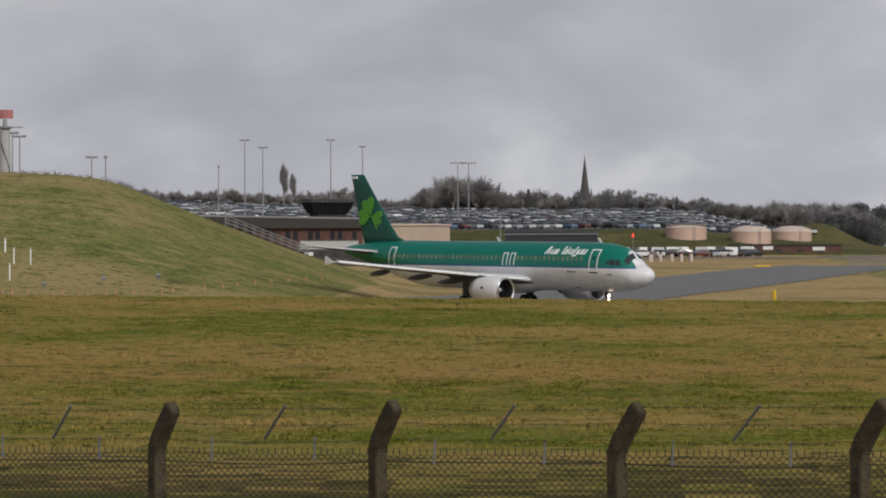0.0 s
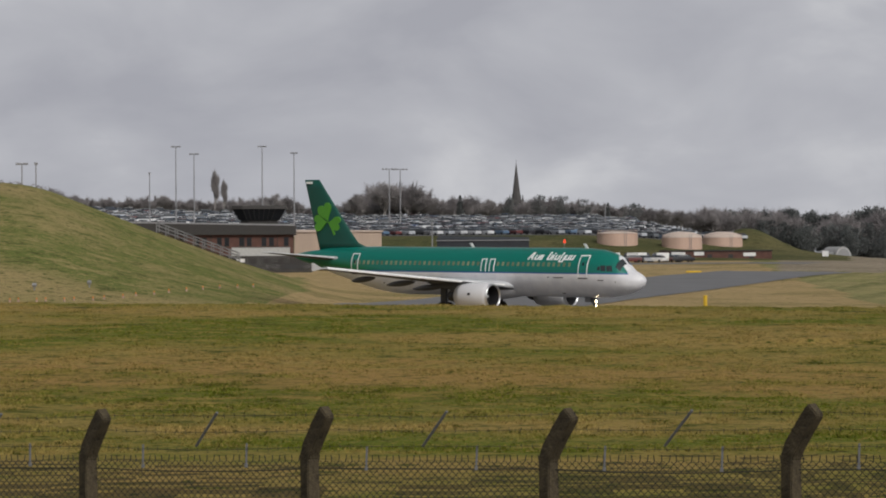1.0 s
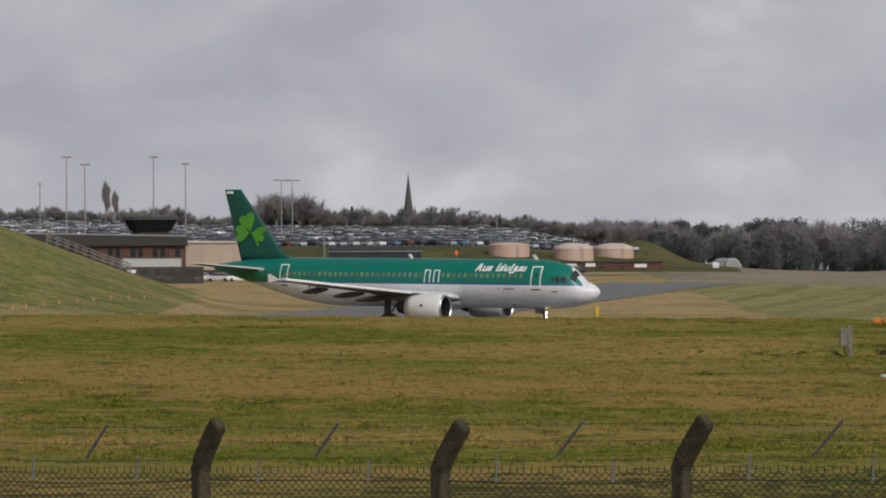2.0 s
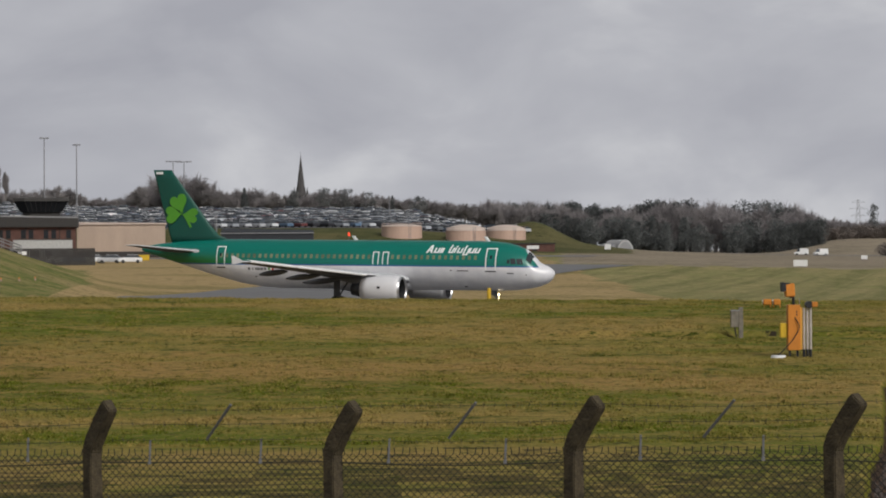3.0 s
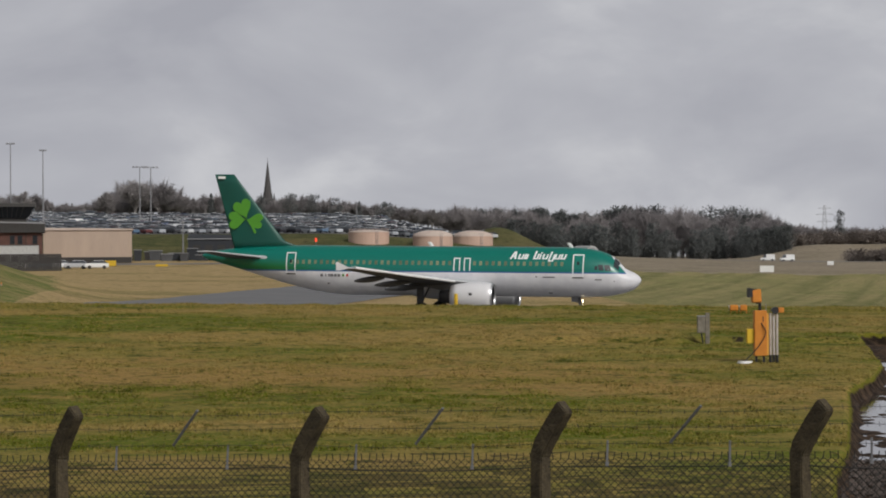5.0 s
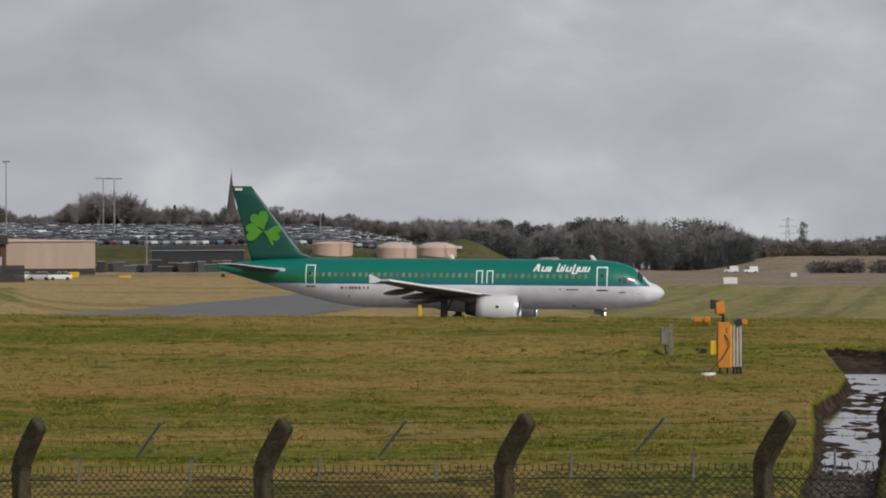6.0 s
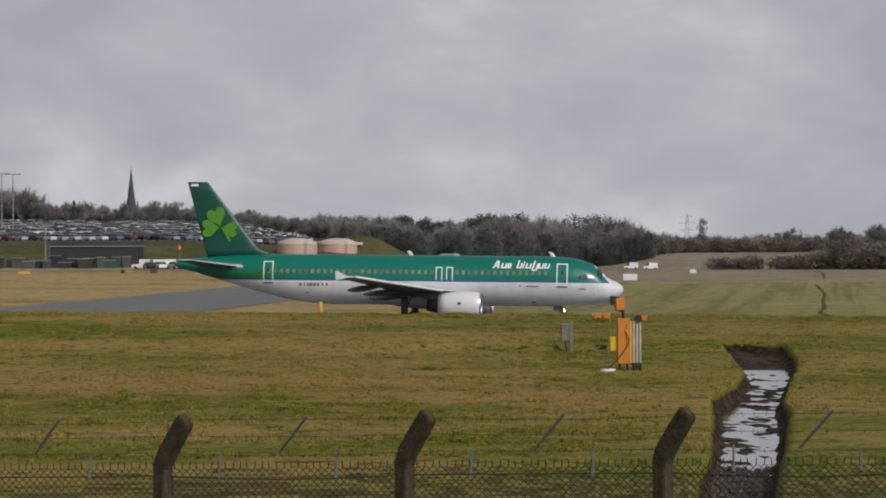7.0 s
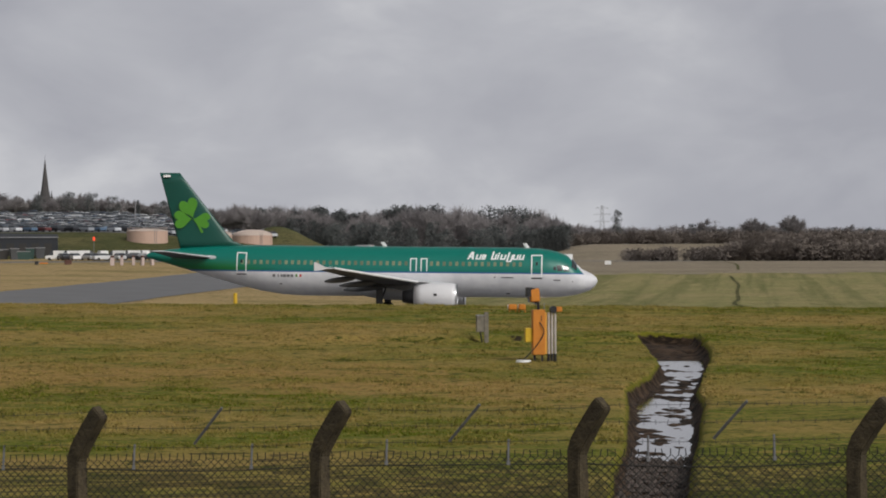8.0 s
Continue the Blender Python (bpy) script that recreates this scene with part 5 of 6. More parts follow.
def build_radar_tower():
    x, y = spot(-12.13, 450)
    g = height(x, y)
    s = 450 / 420
    z = lambda v: 4.84 + (v - 4.84) * s
    t = thing("radar_tower", "white cylindrical radar tower with a red rotating antenna", "radar tower", at=(x, y, 0))
    bm = bmesh.new()
    lathe(bm, [(g - 0.5, 1.0), (z(18), 0.92), (z(24.2), 0.78), (z(24.3), 0.02)], (0, 0, 0), 28, "Z")
    M["shaft"] = mat("grubby white concrete", (0.42, 0.42, 0.42), 0.8)
    part("shaft", bm, M["shaft"], t, "grubby white shaft")
    bm = bmesh.new()
    lathe(bm, [(z(24.2), 0.05), (z(24.2), 1.15), (z(24.5), 1.2), (z(24.5), 0.05)], (0, 0, 0), 24, "Z")
    box(bm, 0.5, 2.9, -0.5, 0.5, z(24.3), z(24.45))
    part("platform", bm, M["zinc"], t, "grey platform")
    bm = bmesh.new()
    rod(bm, (0, 0, z(24.5)), (0, 0, z(25.6)), 0.42, 0.3, 14)
    part("turntable", bm, M["zinc"], t, "grey turntable")
    bm = bmesh.new()
    loft(bm, [[(xx * 0.75, -0.5 + 0.5 * (xx / 1.7) ** 2 + dy, zz) for dy, zz in ((0, z(25.7)), (0.3, z(25.7)), (0.3, z(27.05)), (0, z(27.05)))] for xx in (-1.7, -0.9, 0, 0.9, 1.7)])
    M["rose"] = mat("faded red mesh paint", (0.42, 0.16, 0.16), 0.7)
    part("antenna", bm, M["rose"], t, "faded red curved antenna")
    bm = bmesh.new()
    pts = [(1.0 * math.sin(a), -1.0 * math.cos(a), z(24) - (a + 1.2) * 3.0) for a in [-1.2 + 0.25 * k for k in range(12)]]
    for a, b in zip(pts, pts[1:]):
        rod(bm, a, b, 0.07, seg=5)
    part("stair_rail", bm, M["dark"], t, "dark curving stair rail")


def build_spire():
    x, y = spot(0.03, 1000)
    g = height(x, y)
    t = thing("church", "distant stone church tower with a slender spire above trees", "church", at=(x, y, 0), turn=12)
    bm = bmesh.new()
    box(bm, -2.4, 2.4, -2.4, 2.4, g - 1, 26.5, 0.1)
    tower = part("tower", bm, M["stone"], t, "dark stone tower")
    for a in (-1, 1):
        bm = bmesh.new()
        box(bm, a * 1.0 - 0.4, a * 1.0 + 0.4, -2.5, -2.38, 23.5, 25.6, 0.03)
        part("louvre", bm, M["dark"], tower, "dark belfry louvre")
    bm = bmesh.new()
    bmesh.ops.create_cone(bm, cap_ends=True, segments=8, radius1=1.75, radius2=0.06, depth=14.0, matrix=Matrix.Translation((0, 0, 33.4)))
    sp = part("spire", bm, M["stone"], t, "slender stone spire")
    bm = bmesh.new()
    rod(bm, (0, 0, 40.2), (0, 0, 41.6), 0.05, seg=5)
    part("vane", bm, M["dark"], sp, "dark weather vane")
    for sx in (-1, 1):
        for sy in (-1, 1):
            bm = bmesh.new()
            bmesh.ops.create_cone(bm, cap_ends=True, segments=6, radius1=0.4, radius2=0.03, depth=2.4, matrix=Matrix.Translation((2.0 * sx, 2.0 * sy, 27.6)))
            part("pinnacle", bm, M["stone"], tower)


def build_far_bits():
    # white curved-roof shelter with an earth ramp
    x, y = spot(6.75, 850)
    t = thing("aircraft_shelter", "pale curved-roof aircraft shelter with a grey ramp", "shelter", at=(x, y, 0), turn=20)
    bm = bmesh.new()
    loft(bm, [[(2.9 * math.cos(a), yy, 4.0 + 4.1 * math.sin(a)) for a in [math.pi * k / 12 for k in range(13)]] for yy in (-4, 6)])
    part("shell", bm, M["shaft"], t, "pale curved shell")
    bm = bmesh.new()
    loft(bm, [[(2.4 * math.cos(a), yy, 4.0 + 3.5 * math.sin(a)) for a in [math.pi * k / 12 for k in range(13)]] for yy in (-4.05, -4.02)])
    part("doorway", bm, M["zinc"], t, "grey doorway")
    bm = bmesh.new()
    loft(bm, [[(-14, -3, 3.5), (-14, 5, 3.5), (-14, 5, 3.9), (-14, -3, 3.9)], [(-2.9, -3, 3.5), (-2.9, 5, 3.5), (-2.9, 5, 7.0), (-2.9, -3, 6.6)]])
    part("ramp", bm, M["zinc"], t, "grey sloped ramp")
    # white taxiway board, low white cabins on the far field
    for az, d, w, z0, z1, nm, lb, cat in ((10.53, 470, 2.4, 1.9, 3.0, "taxiway_sign", "white blank taxiway sign board on the grass", "sign"),
                                     (11.85, 560, 1.3, 2.3, 3.1, "marker_board", "small white marker board on far grass", "sign"),
                                     (6.5, 600, 1.4, 2.9, 4.1, "equipment_hut", "small pale equipment hut on far grass", "hut")):
        x, y = spot(az, d)
        g = height(x, y)
        t = thing(nm, lb, cat, at=(x, y, g), turn=-az)
        bm = bmesh.new()
        box(bm, -w / 2, w / 2, -0.12, 0.12, 0.25, 0.25 + (z1 - z0), 0.03)
        b = part("panel", bm, M["paintwhite"], t, "white panel")
        for s in (-0.35, 0.35):
            bm = bmesh.new()
            rod(bm, (s * w, 0, -0.1), (s * w, 0, 0.3), 0.05, seg=6)
            part("leg", bm, M["zinc"], t)
    # red and white barrels, dark bins and yellow slabs by the far taxiway edge
    first = None
    for az, d in ((1.42, 495), (1.62, 497), (2.05, 495), (1.86, 497), (-4.9, 495), (2.25, 497)):
        x, y = spot(az, d)
        m = pose(*on_land(x, y, -0.03), 0, 0, az * 50)
        if first is None:
            first = thing("barrier_board", "pale red-topped barrier board at the taxiway edge", "barrier", "barrier boards", at=on_land(x, y, -0.03))
            bm = bmesh.new()
            box(bm, -0.38, 0.38, -0.25, 0.25, 0, 1.45, 0.05)
            M["pinkwhite"] = mat("grubby pale pink plastic", (0.62, 0.5, 0.47), 0.6)
            part("board", bm, M["pinkwhite"], first, "grubby pale board")
            bm = bmesh.new()
            box(bm, -0.34, 0.34, -0.22, 0.22, 1.45, 1.85, 0.04)
            part("board_top", bm, M["brick"], first, "dull red top")
        else:
            copy_thing(first, m)
    for az, d, w, h, key, nm, lb in ((0.5, 505, 1.3, 0.9, "brick", "equipment_box", "dull red equipment box on grass"), (-0.15, 505, 0.7, 0.7, "dark", "equipment_box", "black equipment box on grass"),
                                 (3.75, 455, 2.6, 0.35, "yellow", "yellow_slab", "low yellow painted concrete slab"), (0.0, 512, 1.5, 0.35, "orange", "orange_slab", "low orange marker slab"),
                                 (-2.2, 505, 2.2, 0.5, "yellow", "yellow_slab", "low yellow painted concrete slab"), (-3.3, 510, 2.6, 1.1, "yellow", "yellow_barrier", "yellow barrier beside the yard")):
        x, y = spot(az, d)
        t = thing(nm, lb, "airfield marker", at=on_land(x, y, -0.05))
        bm = bmesh.new()
        box(bm, -w / 2, w / 2, -0.4, 0.4, 0, h, 0.05)
        b = part("body", bm, M[key], t)
        bm = bmesh.new()
        box(bm, -w / 2 - 0.05, w / 2 + 0.05, -0.45, 0.45, -0.05, 0.08)
        part("base", bm, M["concrete"], t, "concrete base")
    x, y = spot(1.04, 568)
    t = thing("beacon", "red obstruction beacon on a thin pole", "beacon", at=on_land(x, y, -0.1))
    g = height(x, y)
    bm = bmesh.new()
    rod(bm, (0, 0, 0), (0, 0, 8.2 - g), 0.06, seg=6)
    part("pole", bm, M["zinc"], t)
    M["redglow"] = mat("lit red lens", (1.0, 0.08, 0.03), 0.4, emit=0.7)
    bm = bmesh.new()
    lathe(bm, [(8.2 - g, 0.05), (8.25 - g, 0.24), (8.8 - g, 0.22), (9.0 - g, 0.12), (9.05 - g, 0.02)], (0, 0, 0), 14, "Z")
    part("lens", bm, M["redglow"], t, "lit red lens")
    # power pylons on the skyline
    for az, d, base, top in ((11.73, 1500, 8, 32), (5.75, 1500, 10, 33), (14.1, 1700, 6, 26)):
        x, y = spot(az, d)
        t = thing("power_pylon", "thin grey lattice power pylon on the skyline", "pylon", "power pylons", at=(x, y, 0))
        bm = bmesh.new()
        for sx in (-1, 1):
            for sy in (-1, 1):
                rod(bm, (sx * 2.6, sy * 2.6, 0), (sx * 0.4, sy * 0.4, top), 0.09, 0.06, 4)
        for k in range(10):
            f0, f1 = k / 10, (k + 1) / 10
            a0, a1 = 2.6 - 2.2 * f0, 2.6 - 2.2 * f1
            for s in (-1, 1):
                rod(bm, (-a0 * s, -a0, top * f0), (a1 * s, -a1, top * f1), 0.04, seg=4)
                rod(bm, (-a0 * s, a0, top * f0), (a1 * s, a1, top * f1), 0.04, seg=4)
        part("tower", bm, M["zinc"], t, "grey lattice tower")
        for f, w in ((0.72, 4.2), (0.84, 5.0), (0.95, 3.6)):
            bm = bmesh.new()
            rod(bm, (-w, 0, top * f), (w, 0, top * f), 0.08, seg=5)
            rod(bm, (-w, 0, top * f), (0, 0, top * f + 1.2), 0.04, seg=4)
            rod(bm, (w, 0, top * f), (0, 0, top * f + 1.2), 0.04, seg=4)
            part("crossarm", bm, M["zinc"], t)
    # pale house among the right-hand woods
    x, y = spot(6.75, 968)
    t = thing("house", "pale house with a grey roof half hidden in woods", "house", at=(x, y, 0), turn=-8)
    bm = bmesh.new()
    box(bm, -4.5, 4.5, 0, 6, 4, 11.8)
    w = part("wall", bm, M["render"], t, "pale rendered wall")
    bm = bmesh.new()
    loft(bm, [[(xx, -0.4, 11.7), (xx, 6.4, 11.7), (xx, 3, 13.6)] for xx in (-4.9, 4.9)])
    r = part("roof", bm, M["slate"], t, "grey pitched roof")
    bm = bmesh.new()
    box(bm, 2.4, 3.2, 2.6, 3.4, 13, 14.6)
    part("chimney", bm, M["brick"], r, "brick chimney")
    for k in range(4):
        bm = bmesh.new()
        box(bm, -3.8 + 2.2 * k, -2.8 + 2.2 * k, -0.06, 0, 9.4, 10.8)
        part("window", bm, M["winglass"], w, "dark window")
    # far runway and apron
    strip("service_road", [(-60, 520), (-10, 530), (40, 535), (58, 528)], 14.0, 0.05, M["asphalt"], "grey service road before the yard", "road", across=4)
    strip("runway", [(120, 760), (200, 780), (320, 800)], 60.0, 0.05, M["asphalt"], "distant pale grey runway", "runway", across=4)


build_brick_block()
build_control_room()
build_buff_block()
build_yard()
build_handrails()
build_tank(2.155, 600, 4.5, 3.0, 10.2, 10.75, "pinkish painted storage tank with a low roof")
build_tank(3.51, 600, 4.45, 3.0, 9.2, 10.6, "pinkish painted storage tank with a domed roof")
build_tank(4.36, 618, 4.5, 3.0, 9.3, 10.7, "pinkish painted storage tank with a domed roof")
build_low_wall()
build_dark_shed()
build_masts()
build_radar_tower()
build_spire()
build_far_bits()


# ---------------------------------------------------------------- trees
def leafy(name, color, through, island=0.12):
    """Twigs or sprays: light both scattered back and let through, with a little change from piece to piece."""
    m = mat(name, color, 0.95, vary=0.10, scale=0.1, fine=1.0, island=island, spec=0.05)
    n, l = m.node_tree.nodes, m.node_tree.links
    b, out = n["Principled BSDF"], n["Material Output"]
    tr, mx = n.new("ShaderNodeBsdfTranslucent"), n.new("ShaderNodeMixShader")
    l.new(b.inputs["Base Color"].links[0].from_socket, tr.inputs["Color"])
    mx.inputs[0].default_value = through
    l.new(b.outputs[0], mx.inputs[1])
    l.new(tr.outputs[0], mx.inputs[2])
    l.new(mx.outputs[0], out.inputs["Surface"])
    return m


M["bark"] = mat("grey bark", (0.26, 0.24, 0.23), 0.9, vary=0.2)
# twig and needle colours are lifted and greyed to include distance haze
M["twigs"] = leafy("bare winter twigs", (0.37, 0.345, 0.345), 0.5)
M["skytwigs"] = leafy("bare twigs, haze-lightened", (0.42, 0.395, 0.39), 0.5)
M["needles"] = leafy("evergreen foliage, haze-greyed", (0.165, 0.175, 0.172), 0.4, 0.2)
M["scrub"] = leafy("brown scrub", (0.25, 0.215, 0.19), 0.45)

# how high the tree tops stand over the eye's level, as rise per 4801 m, by compass direction
SKYLINE = ((-12.5, 134), (-9.9, 134), (-9.4, 122), (-8.7, 113), (-7.5, 119), (-6.9, 112), (-5.6, 113), (-5.1, 122), (-4.2, 98), (-3.6, 102), (-3.2, 132), (-2.7, 142), (-2.2, 140), (-1.6, 110), (-0.9, 118), (-0.4, 105),
           (0.3, 112), (0.9, 111), (1.5, 104), (2.3, 97), (3.05, 91), (3.5, 86), (4.0, 93), (4.7, 89), (5.4, 89), (5.9, 86), (6.5, 80), (7.1, 86), (7.7, 91), (8.3, 87), (9.5, 85), (10.6, 80), (10.95, 59), (12.5, 54), (13.7, 57), (14.3, 52), (15.0, 55), (16.3, 51), (17.6, 47))


def grown(az, d, least=0.25):
    """Scale of a 10 m tree whose top reaches the skyline in this direction."""
    x, y = spot(az, d)
    return max(least, (EYE.z + graded(SKYLINE, az) * d / 4801 - height(x, y)) / 10)


def prism(v, f, a, b, r0, r1):
    """A three-sided tapered stick."""
    d = b - a
    s = d.orthogonal().normalized()
    u = d.normalized().cross(s)
    i = len(v)
    for p, r in ((a, r0), (b, r1)):
        for k in range(3):
            an = 2 * math.pi * k / 3
            v.append(tuple(p + (s * math.cos(an) + u * math.sin(an)) * r))
    f += [(i, i + 1, i + 4, i + 3), (i + 1, i + 2, i + 5, i + 4), (i + 2, i, i + 3, i + 5)]


def bare_tree(seed, tall, wide, twigs, deep=4, fat=1.0):
    """Trunk and limbs, and a crown of fine twigs, for a leafless tree 1 unit = 1 metre."""
    rnd = random.Random(seed)
    wv, wf, tv, tf = [], [], [], []

    def grow(p, d, length, r, depth):
        q = p + d * length
        prism(wv, wf, p, q, r, r * 0.62)
        if depth == 0:
            for _ in range(twigs):
                e = (d + Vector((rnd.gauss(0, 0.6), rnd.gauss(0, 0.6), rnd.gauss(0.12, 0.5)))).normalized()
                o = p + (q - p) * rnd.uniform(0.2, 1.0)
                ln = rnd.uniform(0.5, 1.5) * tall / 13 * (1.5 if fat > 1 else 1)
                i = len(tv)
                s = e.orthogonal().normalized() * rnd.uniform(0.035, 0.09) * fat * tall / 12
                tv.extend([tuple(o + s), tuple(o - s), tuple(o + e * ln + s * 0.3)])
                tf.append((i, i + 1, i + 2))
                if rnd.random() < 0.6:
                    g = o + e * ln * 0.5
                    h = (e + Vector((rnd.gauss(0, 0.7), rnd.gauss(0, 0.7), rnd.gauss(0.1, 0.5)))).normalized()
                    s = h.orthogonal().normalized() * rnd.uniform(0.03, 0.07) * fat * tall / 12
                    i = len(tv)
                    tv.extend([tuple(g + s), tuple(g - s), tuple(g + h * ln * 0.8)])
                    tf.append((i, i + 1, i + 2))
            return
        for k in range(rnd.choice((3, 3, 4))):
            side = Vector((rnd.gauss(0, 1), rnd.gauss(0, 1), 0)).normalized() * wide * rnd.uniform(0.45, 1.0)
            e = (d * 0.6 + side + Vector((0, 0, rnd.uniform(-0.25, 0.45)))).normalized()
            grow(p + d * length * rnd.uniform(0.4, 1.0), e, length * rnd.uniform(0.58, 0.82), r * 0.55, depth - 1)
        grow(q, (d + Vector((rnd.gauss(0, 0.12), rnd.gauss(0, 0.12), 0.1))).normalized(), length * 0.72, r * 0.62, depth - 1)

    grow(Vector((0, 0, -0.3)), Vector((rnd.gauss(0, 0.04), rnd.gauss(0, 0.04), 1)).normalized(), tall * 0.2, tall * 0.024, deep)
    p = np.array(wv + tv)
    up = tall / p[:, 2].max()
    out = tall * 0.42 * wide / np.percentile(np.hypot(p[:, 0], p[:, 1]), 93)
    fit = lambda v: [(a * out, b * out, c * up) for a, b, c in v]
    return (fit(wv), wf), (fit(tv), tf)


def evergreen(seed, tall, wide, n, pointed):
    """Trunk, and uneven clumps of small dark sprays."""
    rnd = random.Random(seed)
    wv, wf, tv, tf = [], [], [], []
    prism(wv, wf, Vector((0, 0, -0.3)), Vector((0, 0, tall * 0.9)), tall * 0.03, 0.03)
    lobes = []
    for k in range(26):
        z = tall * rnd.uniform(0.08, 0.94)
        w = wide * ((1 - z / tall) ** 0.8 if pointed else math.sqrt(max(0.05, 1 - ((z / tall - 0.45) / 0.58) ** 2)))
        a = rnd.uniform(0, 6.28)
        lobes.append((Vector((math.cos(a) * w * rnd.uniform(0.2, 0.8), math.sin(a) * w * rnd.uniform(0.2, 0.8), z)), max(0.35, w * rnd.uniform(0.3, 0.55))))
        prism(wv, wf, Vector((0, 0, z * 0.85)), lobes[-1][0], tall * 0.008, 0.02)
    for _ in range(n):
        c, r = rnd.choice(lobes)
        d = Vector((rnd.gauss(0, 1), rnd.gauss(0, 1), rnd.gauss(0, 0.8))).normalized()
        o = c + d * r * rnd.uniform(0.5, 1.05)
        e = (d + Vector((rnd.gauss(0, 0.5), rnd.gauss(0, 0.5), rnd.gauss(0.1, 0.5)))).normalized()
        s = e.orthogonal().normalized() * rnd.uniform(0.12, 0.3)
        i = len(tv)
        ln = rnd.uniform(0.3, 0.7)
        tv.extend([tuple(o - s), tuple(o + e * ln * 0.2 + s), tuple(o + e * ln)])
        tf.append((i, i + 1, i + 2))
    return (wv, wf), (tv, tf)


THIN = [bare_tree(81 + k, 10.0, w, 15, 3, 1.25) for k, w in enumerate((0.8, 1.0, 0.7, 1.1))]
BARE = [bare_tree(11 + k, 10.0, w, 11) for k, w in enumerate((0.75, 0.9, 0.62, 1.0))]
GREEN = [evergreen(31 + k, 10.0, w, 1500, p) for k, (w, p) in enumerate(((3.6, False), (4.6, False), (2.6, True)))]
POPLAR = bare_tree(51, 10.0, 0.24, 12)
SHRUB = [evergreen(61 + k, 4.0, 3.0, 420, False) for k in range(2)]


def tree(kind, label, x, y, s, sx=1.0, leaf="skytwigs", turn=0.0, name="tree", group="", z=None):
    (wv, wf), (tv, tf) = kind
    t = thing(name, label, "tree", group, at=(x, y, height(x, y) if z is None else z), turn=turn)
    a = raw("trunk", wv, wf, M["bark"])
    b = raw("crown", tv, tf, M[leaf])
    for o in (a, b):
        o.parent = t
        o.matrix_basis = Matrix.Diagonal((s * sx, s * sx, s, 1))
    return t


def mass(name, label, category, places, material):
    """Many plants past counting, joined into one mesh. places: kind, x, y, height scale, width scale, turn."""
    V, F, base = [], [], 0
    for (wv, wf), (tv, tf), x, y, s, sx, turn, z in places:
        c, d = math.cos(turn), math.sin(turn)
        for v, f in ((wv, wf), (tv, tf)):
            p = np.array(v) * (s * sx, s * sx, s)
            V.append(np.c_[p[:, 0] * c - p[:, 1] * d + x, p[:, 0] * d + p[:, 1] * c + y, p[:, 2] + z])
            F += [tuple(i + base for i in q) for q in f]
            base += len(v)
    tagged(raw(name, np.concatenate(V).tolist(), F, M[material]), label, category, kind="stuff")


